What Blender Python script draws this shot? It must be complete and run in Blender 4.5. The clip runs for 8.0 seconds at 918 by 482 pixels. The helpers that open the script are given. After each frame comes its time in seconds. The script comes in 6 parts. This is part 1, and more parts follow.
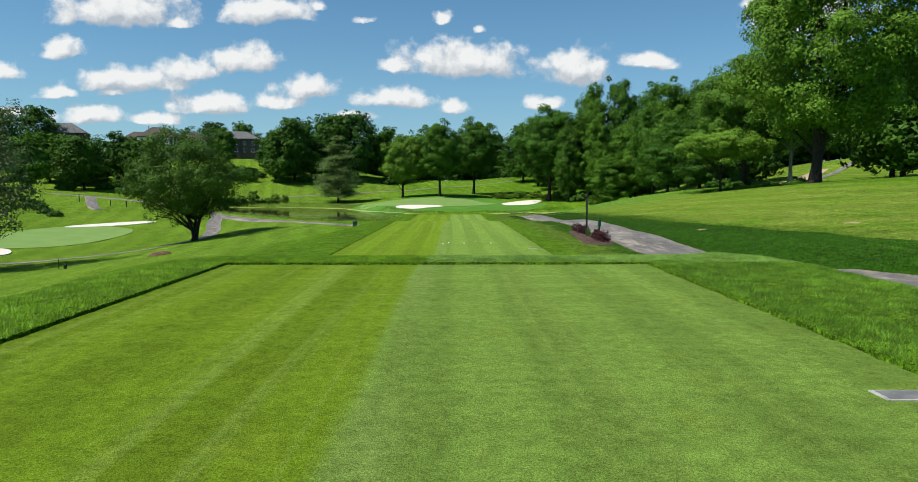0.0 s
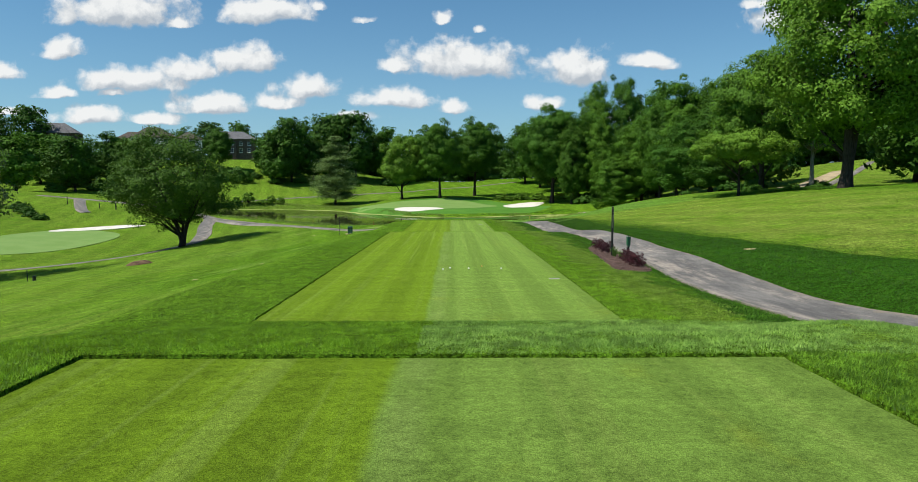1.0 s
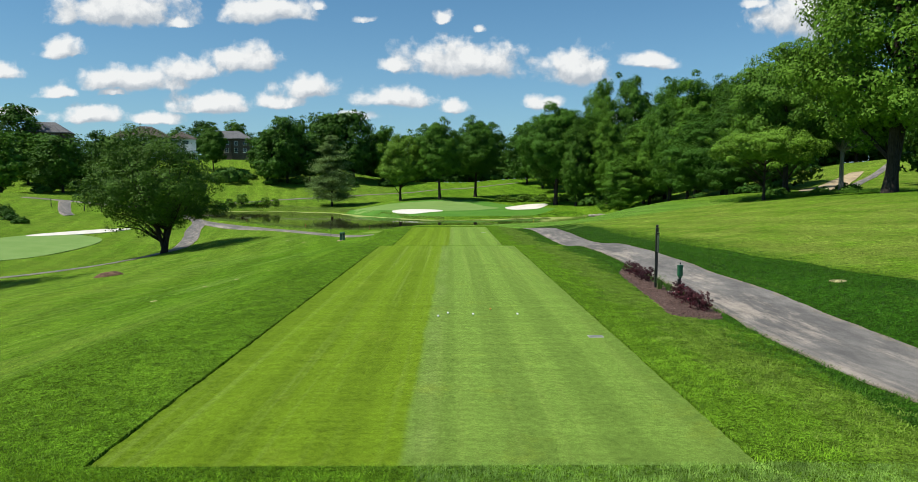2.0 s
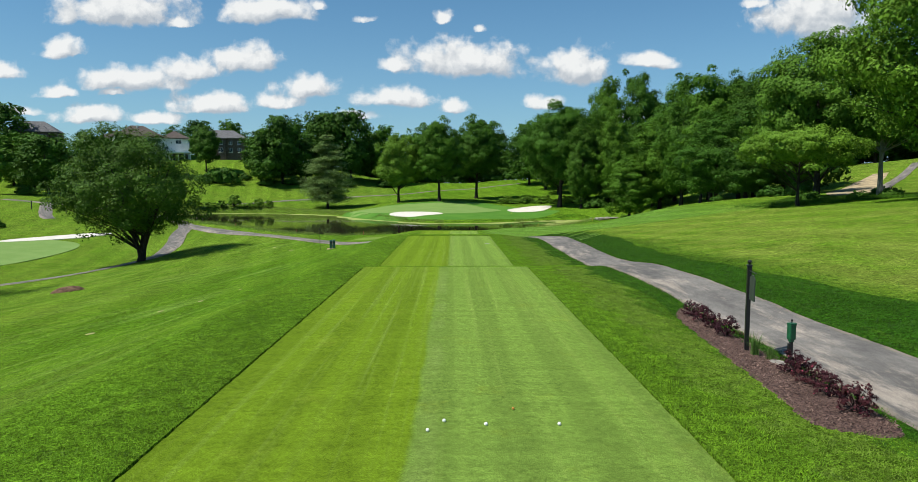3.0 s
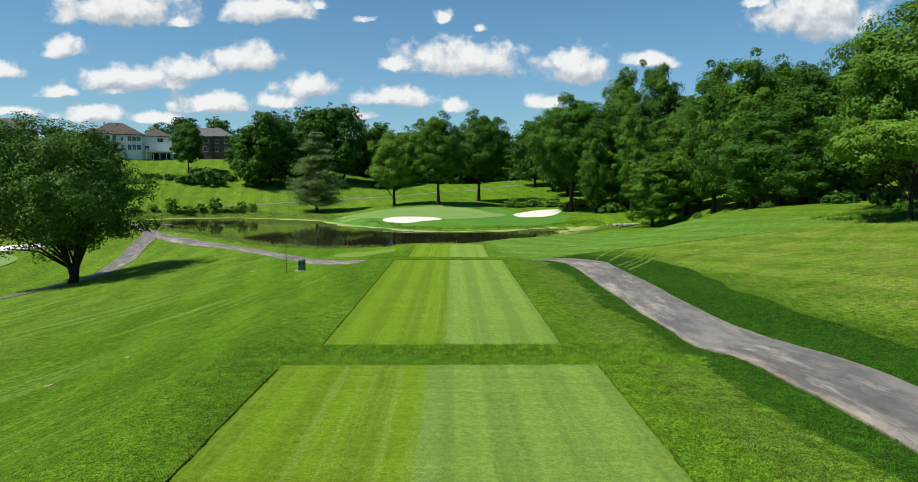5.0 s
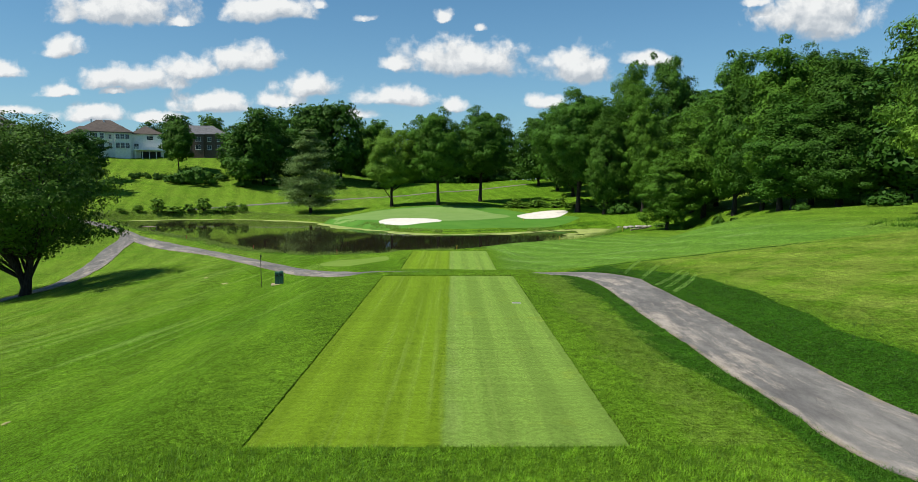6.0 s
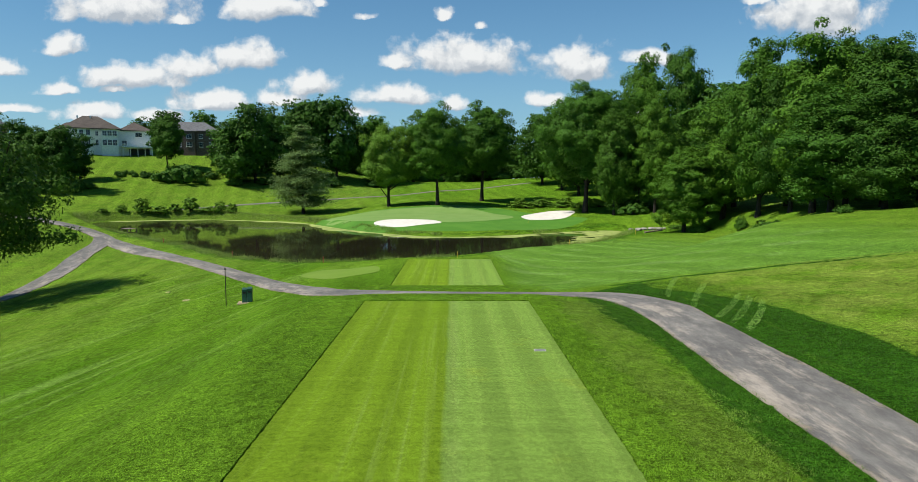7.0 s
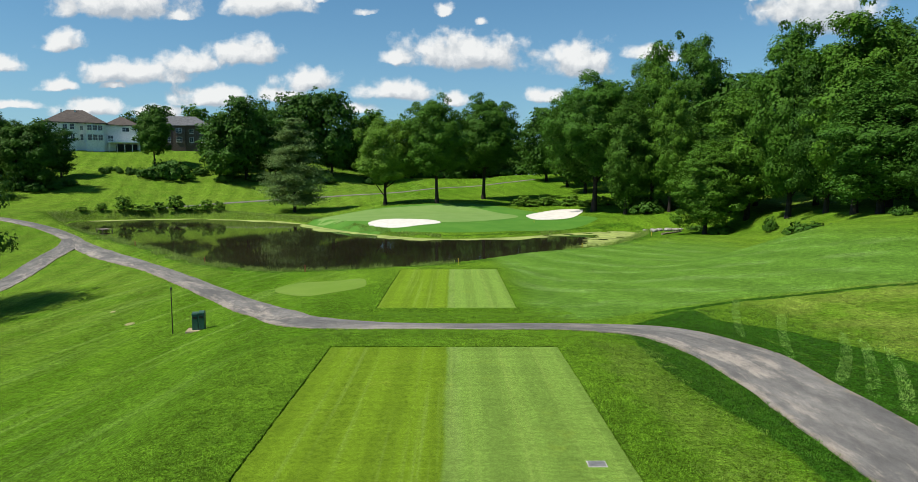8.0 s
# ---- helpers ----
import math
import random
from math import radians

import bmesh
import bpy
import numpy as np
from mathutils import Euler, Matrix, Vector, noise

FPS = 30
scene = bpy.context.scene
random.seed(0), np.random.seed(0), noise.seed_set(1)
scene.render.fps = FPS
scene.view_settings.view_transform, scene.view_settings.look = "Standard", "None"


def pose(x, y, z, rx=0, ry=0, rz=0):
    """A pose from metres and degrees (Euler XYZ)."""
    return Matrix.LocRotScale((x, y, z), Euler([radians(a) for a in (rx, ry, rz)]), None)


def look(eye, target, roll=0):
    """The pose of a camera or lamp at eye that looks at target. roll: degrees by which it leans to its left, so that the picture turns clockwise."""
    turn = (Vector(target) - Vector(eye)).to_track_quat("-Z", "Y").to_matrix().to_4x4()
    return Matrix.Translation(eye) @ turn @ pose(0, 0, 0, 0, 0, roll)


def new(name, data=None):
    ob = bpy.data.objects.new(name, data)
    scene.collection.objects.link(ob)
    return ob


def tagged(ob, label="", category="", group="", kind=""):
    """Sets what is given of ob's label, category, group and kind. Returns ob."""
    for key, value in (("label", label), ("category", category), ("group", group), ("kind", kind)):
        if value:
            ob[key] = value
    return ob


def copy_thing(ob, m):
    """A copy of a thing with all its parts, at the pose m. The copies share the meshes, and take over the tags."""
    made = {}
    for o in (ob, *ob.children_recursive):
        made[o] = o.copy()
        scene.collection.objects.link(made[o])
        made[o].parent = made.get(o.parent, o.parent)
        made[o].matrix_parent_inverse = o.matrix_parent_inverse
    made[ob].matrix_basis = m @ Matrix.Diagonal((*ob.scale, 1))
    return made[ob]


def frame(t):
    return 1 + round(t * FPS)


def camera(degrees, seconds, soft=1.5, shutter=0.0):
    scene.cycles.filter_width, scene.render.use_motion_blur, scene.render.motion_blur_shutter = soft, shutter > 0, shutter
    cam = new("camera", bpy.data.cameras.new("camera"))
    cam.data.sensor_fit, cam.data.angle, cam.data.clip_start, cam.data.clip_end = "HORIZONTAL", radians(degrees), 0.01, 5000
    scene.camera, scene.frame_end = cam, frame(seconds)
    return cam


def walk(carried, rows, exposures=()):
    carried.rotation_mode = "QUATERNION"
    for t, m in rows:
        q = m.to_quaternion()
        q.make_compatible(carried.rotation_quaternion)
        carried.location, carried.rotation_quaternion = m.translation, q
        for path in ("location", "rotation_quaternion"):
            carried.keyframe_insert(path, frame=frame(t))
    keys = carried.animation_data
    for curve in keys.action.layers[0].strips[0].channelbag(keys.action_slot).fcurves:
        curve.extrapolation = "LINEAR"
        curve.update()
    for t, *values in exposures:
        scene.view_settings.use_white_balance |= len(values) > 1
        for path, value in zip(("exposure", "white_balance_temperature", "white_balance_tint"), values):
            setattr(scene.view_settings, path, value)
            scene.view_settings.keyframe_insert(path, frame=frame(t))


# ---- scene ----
cam = camera(70.3, 8.0, soft=0.6)
PATH = [
    (0, pose(-0.000, -0.000, 3.150, 85.021, 0, -0.566)),
    (0.5, pose(-0.068, 2.836, 3.429, 85.021, 0, -0.566)),
    (1, pose(-0.094, 6.068, 3.694, 85.021, 0, -0.566)),
    (1.5, pose(-0.058, 9.745, 3.938, 85.006, 0, -0.556)),
    (3, pose(-0.024, 21.843, 4.646, 84.970, 0, -0.525)),
    (3.5, pose(0.017, 26.362, 4.858, 84.970, 0, -0.515)),
    (4, pose(0.022, 30.814, 5.093, 84.960, 0, -0.515)),
    (4.5, pose(0.000, 35.637, 5.234, 84.945, 0, -0.504)),
    (6, pose(-0.076, 50.252, 5.311, 84.883, 0, -0.463)),
    (6.5, pose(-0.053, 55.007, 5.379, 84.817, 0, -0.453)),
    (7, pose(-0.060, 60.006, 5.439, 84.730, 0, -0.437)),
    (7.5, pose(-0.055, 65.066, 5.518, 84.577, 0, -0.427)),
    (8, pose(-0.068, 70.197, 5.597, 84.394, 0, -0.412)),
]
walk(cam, PATH)
EXPOSURE = 0.39
scene.view_settings.exposure = EXPOSURE

# ---------------------------------------------------------------- sky and sun
SUN_TO = Vector((-0.63, -0.25, 1.0)).normalized()      # towards the sun: left and a little behind, high
SUN_EL = math.asin(SUN_TO.z)
sun_data = bpy.data.lights.new("sun", "SUN")
sun_data.energy, sun_data.angle, sun_data.color = 4.9, radians(0.53), (1.0, 0.955, 0.87)
sun = new("sun", sun_data)
sun.matrix_world = look(SUN_TO * 200, (0, 0, 0))

# cumulus clouds: heading and rise as tangents, half width, half height
CLOUDS = [(-0.494, 0.256, 0.097, 0.034), (-0.412, 0.241, 0.02, 0.011), (-0.281, 0.255, 0.065, 0.025), (-0.59, 0.201, 0.032, 0.018),
          (-0.67, 0.167, 0.027, 0.014), (-0.597, 0.137, 0.032, 0.011), (-0.481, 0.153, 0.081, 0.023), (-0.397, 0.171, 0.054, 0.02),
          (-0.314, 0.184, 0.056, 0.023), (-0.51, 0.135, 0.02, 0.008), (-0.362, 0.119, 0.059, 0.02), (-0.214, 0.143, 0.045, 0.022),
          (-0.258, 0.124, 0.04, 0.013), (-0.545, 0.101, 0.056, 0.016), (-0.449, 0.097, 0.043, 0.011), (0.015, 0.182, 0.097, 0.032),
          (-0.082, 0.178, 0.025, 0.013), (-0.089, 0.128, 0.05, 0.02), (0.0, 0.116, 0.024, 0.013), (0.192, 0.17, 0.052, 0.031),
          (0.293, 0.183, 0.034, 0.014), (0.139, 0.123, 0.036, 0.012), (-0.018, 0.248, 0.015, 0.011), (0.545, 0.25, 0.085, 0.048)]
# wisps: the same, thinner
WISPS = [(-0.199, 0.263, 0.016, 0.009), (-0.132, 0.246, 0.020, 0.007), (0.041, 0.231, 0.010, 0.008), (0.453, 0.271, 0.036, 0.013),
         (-0.66, 0.11, 0.05, 0.010), (-0.15, 0.10, 0.05, 0.009), (0.25, 0.10, 0.05, 0.010)]


def build_sky():
    world = bpy.data.worlds.new("sky")
    scene.world = world
    world.use_nodes = True
    nt = world.node_tree
    nt.nodes.clear()

    def node(kind, **props):
        n = nt.nodes.new(kind)
        for k, v in props.items():
            if k == "operation":
                n.operation = v
            elif k == "blend_type":
                n.blend_type = v
        return n

    def put(n, i, v):
        if hasattr(v, "is_linked"):
            nt.links.new(v, n.inputs[i])
        else:
            n.inputs[i].default_value = v

    def m(op, a, b=0.0, c=0.0):
        n = node("ShaderNodeMath", operation=op)
        put(n, 0, a), put(n, 1, b), put(n, 2, c)
        return n.outputs[0]

    def vm(op, a, b=(0, 0, 0), c=(0, 0, 0)):
        n = node("ShaderNodeVectorMath", operation=op)
        put(n, 0, a), put(n, 1, b)
        if op == "MULTIPLY_ADD":
            put(n, 2, c)
        return n.outputs["Value"] if op == "LENGTH" else n.outputs[0]

    def fbm(p, scale, detail, rough):
        n = node("ShaderNodeTexNoise")
        put(n, "Vector", p)
        n.inputs["Scale"].default_value, n.inputs["Detail"].default_value, n.inputs["Roughness"].default_value = scale, detail, rough
        return n

    sky = node("ShaderNodeTexSky")
    sky.sky_type, sky.sun_disc = "NISHITA", False
    sky.sun_elevation, sky.sun_rotation = SUN_EL, math.atan2(SUN_TO.x, SUN_TO.y)
    sky.air_density, sky.dust_density, sky.ozone_density = 1.0, 0.6, 1.6
    tc = node("ShaderNodeTexCoord")
    sep = node("ShaderNodeSeparateXYZ")
    nt.links.new(tc.outputs["Generated"], sep.inputs[0])
    ahead = m("MAXIMUM", sep.outputs[1], 0.05)
    uv = node("ShaderNodeCombineXYZ")
    put(uv, 0, m("DIVIDE", sep.outputs[0], ahead)), put(uv, 1, m("DIVIDE", sep.outputs[2], ahead))
    uv = uv.outputs[0]
    broad = fbm(uv, 4.5, 2, 0.5)
    warp = fbm(uv, 13, 5, 0.62)
    bent = vm("MULTIPLY_ADD", vm("SUBTRACT", broad.outputs["Color"], (0.5, 0.5, 0.5)), (0.030, 0.012, 0), uv)
    bent = vm("MULTIPLY_ADD", vm("SUBTRACT", warp.outputs["Color"], (0.5, 0.5, 0.5)), (0.034, 0.022, 0), bent)

    def cover(p):
        low = None
        for u, v, a, b in CLOUDS + WISPS:
            d = vm("MULTIPLY_ADD", p, (1 / a, 1 / b, 0), (-u / a, -v / b, 0))
            # a level base: the puff ends sooner below than above
            part_of = node("ShaderNodeSeparateXYZ")
            nt.links.new(d, part_of.inputs[0])
            under_base = m("MULTIPLY", m("MAXIMUM", m("SUBTRACT", -0.45, part_of.outputs[1]), 0.0), 1.6)
            r = m("ADD", vm("LENGTH", d), under_base)
            if (u, v, a, b) in WISPS:
                r = m("ADD", r, 0.28)
            low = r if low is None else m("SMOOTH_MIN", low, r, 0.30)
        return low

    def thick(p):
        n = fbm(p, 30, 7, 0.55).outputs[0]
        return m("ADD", m("SUBTRACT", 1.21, cover(p)), m("MULTIPLY", m("SUBTRACT", n, 0.5), 2.2))

    dens = thick(bent)
    toward = thick(vm("ADD", bent, (-0.007, 0.015, 0)))
    mask = node("ShaderNodeMapRange")
    mask.interpolation_type = "SMOOTHSTEP"
    put(mask, 0, dens), put(mask, 1, -0.10), put(mask, 2, 0.66)
    # brightest where a puff thins out towards the sun, grey towards its base
    light = m("SUBTRACT", 0.50, m("MULTIPLY", m("SUBTRACT", toward, dens), 1.0))
    light = m("MINIMUM", m("MAXIMUM", light, 0.12), 1.0)
    tint = node("ShaderNodeMix")
    tint.data_type = "RGBA"
    put(tint, 0, light), put(tint, 6, (0.44, 0.51, 0.59, 1)), put(tint, 7, (0.98, 1.0, 1.0, 1))
    fac = m("MULTIPLY", mask.outputs[0], m("GREATER_THAN", sep.outputs[1], 0.05))
    bg_sky, bg_cloud, mix, out = node("ShaderNodeBackground"), node("ShaderNodeBackground"), node("ShaderNodeMixShader"), node("ShaderNodeOutputWorld")
    azure = node("ShaderNodeMix", blend_type="MULTIPLY")
    azure.data_type = "RGBA"
    put(azure, 0, 1.0), put(azure, 6, sky.outputs[0]), put(azure, 7, (0.50, 1.05, 1.30, 1))
    # paler towards the horizon
    haze = node("ShaderNodeMix")
    haze.data_type = "RGBA"
    put(haze, 0, m("MULTIPLY", m("POWER", 2.718, m("MULTIPLY", m("MAXIMUM", sep.outputs[2], 0.0), -6.5)), 0.62))
    put(haze, 6, azure.outputs[2]), put(haze, 7, (6.2, 8.3, 9.8, 1))
    nt.links.new(haze.outputs[2], bg_sky.inputs[0])
    bg_sky.inputs[1].default_value = 0.061
    nt.links.new(tint.outputs[2], bg_cloud.inputs[0])
    bg_cloud.inputs[1].default_value = 0.68
    put(mix, 0, fac)
    nt.links.new(bg_sky.outputs[0], mix.inputs[1])
    nt.links.new(bg_cloud.outputs[0], mix.inputs[2])
    nt.links.new(mix.outputs[0], out.inputs[0])


build_sky()

# ---------------------------------------------------------------- materials
class Graph:
    """A small builder for node materials."""

    def __init__(self, name):
        self.mat = bpy.data.materials.new(name)
        self.mat.use_nodes = True
        self.nt = self.mat.node_tree
        self.bsdf = self.nt.nodes["Principled BSDF"]
        self.coord = self.nt.nodes.new("ShaderNodeTexCoord")

    def put(self, n, i, v):
        if hasattr(v, "is_linked"):
            self.nt.links.new(v, n.inputs[i])
        else:
            n.inputs[i].default_value = v

    def math(self, op, a, b=0.0, c=0.0):
        n = self.nt.nodes.new("ShaderNodeMath")
        n.operation = op
        self.put(n, 0, a), self.put(n, 1, b), self.put(n, 2, c)
        return n.outputs[0]

    def scaled(self, by):
        n = self.nt.nodes.new("ShaderNodeVectorMath")
        n.operation = "MULTIPLY"
        self.put(n, 0, self.coord.outputs["Object"]), self.put(n, 1, by)
        return n.outputs[0]

    def noise(self, scale, detail=3, rough=0.55, at=None):
        n = self.nt.nodes.new("ShaderNodeTexNoise")
        self.put(n, "Vector", at if at is not None else self.coord.outputs["Object"])
        n.inputs["Scale"].default_value, n.inputs["Detail"].default_value, n.inputs["Roughness"].default_value = scale, detail, rough
        return n.outputs[0]

    def ramp(self, v, lo, hi, a=0.0, b=1.0):
        n = self.nt.nodes.new("ShaderNodeMapRange")
        n.interpolation_type = "SMOOTHSTEP"
        self.put(n, 0, v), self.put(n, 1, lo), self.put(n, 2, hi), self.put(n, 3, a), self.put(n, 4, b)
        return n.outputs[0]

    def mix(self, f, a, b, how="MIX"):
        n = self.nt.nodes.new("ShaderNodeMix")
        n.data_type, n.blend_type = "RGBA", how
        self.put(n, 0, f)
        self.put(n, 6, a if hasattr(a, "is_linked") else (*a, 1))
        self.put(n, 7, b if hasattr(b, "is_linked") else (*b, 1))
        return n.outputs[2]

    def vary(self, col, v, lo, hi, a, b):
        """Multiplies a colour by a factor that runs from a to b."""
        return self.mix(1.0, col, self.ramp(v, lo, hi, a, b), "MULTIPLY")

    def xyz(self):
        n = self.nt.nodes.new("ShaderNodeSeparateXYZ")
        self.nt.links.new(self.coord.outputs["Object"], n.inputs[0])
        return n.outputs

    def attr(self, name):
        n = self.nt.nodes.new("ShaderNodeAttribute")
        n.attribute_name = name
        return n.outputs["Fac"]

    def per_object(self):
        return self.nt.nodes.new("ShaderNodeObjectInfo").outputs["Random"]

    def per_island(self):
        return self.nt.nodes.new("ShaderNodeNewGeometry").outputs["Random Per Island"]

    def bump(self, h, strength, dist):
        n = self.nt.nodes.new("ShaderNodeBump")
        n.inputs["Strength"].default_value, n.inputs["Distance"].default_value = strength, dist
        self.put(n, "Height", h)
        self.nt.links.new(n.outputs[0], self.bsdf.inputs["Normal"])

    def done(self, colour, rough=0.8, metal=0.0, spec=0.3):
        self.put(self.bsdf, "Base Color", colour if hasattr(colour, "is_linked") else (*colour, 1))
        self.put(self.bsdf, "Roughness", rough)
        self.bsdf.inputs["Metallic"].default_value = metal
        self.bsdf.inputs["Specular IOR Level"].default_value = spec
        return self.mat

    def leafy(self, share, tint):
        """Lets part of the light through, as leaves do."""
        tr = self.nt.nodes.new("ShaderNodeBsdfTranslucent")
        mx = self.nt.nodes.new("ShaderNodeMixShader")
        out = self.nt.nodes["Material Output"]
        self.put(tr, 0, tint)
        mx.inputs[0].default_value = share
        self.nt.links.new(self.bsdf.outputs[0], mx.inputs[1])
        self.nt.links.new(tr.outputs[0], mx.inputs[2])
        self.nt.links.new(mx.outputs[0], out.inputs[0])


def simple(name, colour, rough=0.6, metal=0.0, var=0.12, scale=6.0, bump=0.0, spec=0.4):
    g = Graph(name)
    n = g.noise(scale, 5, 0.6)
    dark = tuple(c * (1 - 2 * var) for c in colour)
    light = tuple(min(1, c * (1 + 2 * var)) for c in colour)
    col = g.mix(g.ramp(n, 0.3, 0.7), dark, light)
    if bump:
        g.bump(g.noise(scale * 6, 3), 0.6, bump)
    return g.done(col, rough, metal, spec)


def rough_grass_material():
    g = Graph("rough_grass")
    col = g.mix(g.ramp(g.noise(0.05, 3), 0.35, 0.65), (0.0655, 0.1400, 0.0075), (0.0910, 0.1740, 0.0110))
    col = g.vary(col, g.noise(0.45, 5, 0.65), 0.30, 0.72, 1.05, 0.91)
    dry = g.math("MULTIPLY", g.attr("dry"), g.ramp(g.noise(0.3, 6, 0.75), 0.34, 0.60))
    col = g.mix(g.math("MULTIPLY", dry, 0.9), col, (0.1480, 0.1960, 0.030))
    col = g.vary(col, g.noise(1.0, 6, 0.75, g.scaled((1.6, 0.8, 1))), 0.36, 0.64, 1.08, 0.90)
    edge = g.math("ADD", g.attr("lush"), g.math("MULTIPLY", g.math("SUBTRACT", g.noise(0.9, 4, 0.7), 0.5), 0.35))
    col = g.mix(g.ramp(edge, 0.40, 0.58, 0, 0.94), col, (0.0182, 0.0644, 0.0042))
    # the cooler cut, with faint arcs where the mower swung round
    x, y, _ = g.xyz()
    turn = g.math("SQRT", g.math("ADD", g.math("POWER", g.math("SUBTRACT", x, 62.0), 2.0), g.math("POWER", g.math("SUBTRACT", y, 168.0), 2.0)))
    arc = g.math("SINE", g.math("ADD", g.math("MULTIPLY", turn, 1.05), g.math("MULTIPLY", g.noise(0.1, 3), 5.0)))
    col = g.mix(g.math("MULTIPLY", g.attr("mown"), 0.75), col, (0.092, 0.188, 0.026))
    pale = g.math("MULTIPLY", g.ramp(arc, 0.1, 0.95, 0, 0.5), g.ramp(g.noise(0.22, 4, 0.7), 0.40, 0.62))
    col = g.mix(g.math("MULTIPLY", g.attr("mown"), pale), col, (0.165, 0.262, 0.070))
    # thatch and soil between long blades, darkened in colour for the blades' shade
    col = g.mix(g.math("MULTIPLY", g.attr("long"), g.ramp(g.noise(2.5, 4, 0.7), 0.25, 0.75, 0.2, 0.6)), col, (0.028, 0.0784, 0.0035))
    # mower passes
    wob = g.math("MULTIPLY", g.noise(0.08, 2), 2.0)
    band = g.math("SINE", g.math("ADD", g.math("ADD", g.math("MULTIPLY", x, 1.15), g.math("MULTIPLY", y, 0.28)), wob))
    col = g.vary(col, band, -0.6, 0.6, 0.92, 1.08)
    wisp = g.noise(1.0, 5, 0.7, g.scaled((2.0, 0.07, 1)))
    col = g.mix(g.ramp(wisp, 0.56, 0.74, 0, 0.26), col, (0.14, 0.224, 0.0245))
    col = g.vary(col, g.noise(1.1, 4, 0.7), 0.34, 0.66, 1.08, 0.89)
    # silvery streaks left by the mower along the slope below the tees
    comb = g.nt.nodes.new("ShaderNodeCombineXYZ")
    g.put(comb, 0, g.math("MULTIPLY", g.math("SUBTRACT", x, g.math("MULTIPLY", y, 0.26)), 0.95)), g.put(comb, 1, g.math("MULTIPLY", y, 0.035))
    streak = g.noise(1.0, 5, 0.62, comb.outputs[0])
    slope = g.math("MULTIPLY", g.ramp(x, -13, -8.5, 1, 0), g.ramp(x, -60, -40, 0, 1))
    col = g.mix(g.math("MULTIPLY", slope, g.ramp(streak, 0.51, 0.66, 0, 0.55)), col, (0.150, 0.245, 0.045))
    col = g.mix(g.math("MULTIPLY", slope, g.ramp(streak, 0.34, 0.48, 0.45, 0)), col, (0.046, 0.122, 0.002))
    col = g.vary(col, g.noise(3.4, 7, 0.9), 0.39, 0.61, 1.32, 0.70)
    col = g.vary(col, g.noise(9, 5, 0.9), 0.38, 0.62, 1.50, 0.52)
    col = g.vary(col, g.noise(26, 4, 0.85), 0.36, 0.64, 1.62, 0.40)
    g.bump(g.math("ADD", g.noise(14, 4, 0.7), g.noise(3, 3, 0.7)), 1.0, 0.08)
    return g.done(col, 1.0, 0, 0.03)


def tee_material(name, split, pale=1.0):
    g = Graph(name)
    x, y, _ = g.xyz()
    wob = g.math("MULTIPLY", g.math("SUBTRACT", g.noise(0.5, 3), 0.5), 0.25)
    xs = g.math("ADD", x, wob)
    half = g.ramp(g.math("ADD", xs, -split), -0.08, 0.08)
    col = g.mix(half, (0.0915, 0.1500, 0.0085), (0.1080, 0.1760, 0.0290))
    # a pale seam where the two mowing directions meet
    seam = g.math("ABSOLUTE", g.math("ADD", xs, -split - 0.28))
    col = g.mix(g.math("MULTIPLY", g.ramp(seam, 0.05, 0.34, 0.40, 0), g.ramp(g.noise(0.4, 4), 0.35, 0.6)), col, (0.165, 0.232, 0.058))
    lanes = g.math("SINE", g.math("MULTIPLY", xs, 4.1))
    col = g.vary(col, lanes, -0.5, 0.5, 0.93, 1.10)
    across = g.noise(1.0, 5, 0.65, g.scaled((0.16, 2.2, 1)))
    col = g.vary(col, across, 0.38, 0.68, 0.94, 1.09)
    along = g.noise(1.0, 4, 0.65, g.scaled((3.2, 0.03, 1)))
    col = g.mix(g.ramp(along, 0.50, 0.70, 0, 0.36), col, (0.168, 0.2345, 0.0476))
    worn = g.noise(0.6, 6, 0.7)
    col = g.mix(g.ramp(worn, 0.56, 0.74, 0, 0.45), col, (0.1575, 0.203, 0.021))
    col = g.vary(col, g.noise(7, 5, 0.75), 0.32, 0.70, 1.18, 0.78)
    col = g.vary(col, g.noise(46, 5, 0.95), 0.37, 0.63, 1.48, 0.54)
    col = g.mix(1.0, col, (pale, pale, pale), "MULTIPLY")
    g.bump(g.noise(90, 3, 0.7), 0.8, 0.02)
    return g.done(col, 1.0, 0, 0.04)


def green_material(name, a, b):
    g = Graph(name)
    col = g.mix(g.ramp(g.noise(0.25, 4), 0.35, 0.65), a, b)
    col = g.mix(g.ramp(g.noise(30, 3, 0.7), 0.3, 0.8, 0, 0.25), col, tuple(c * 0.6 for c in a))
    return g.done(col, 0.85, 0, 0.15)


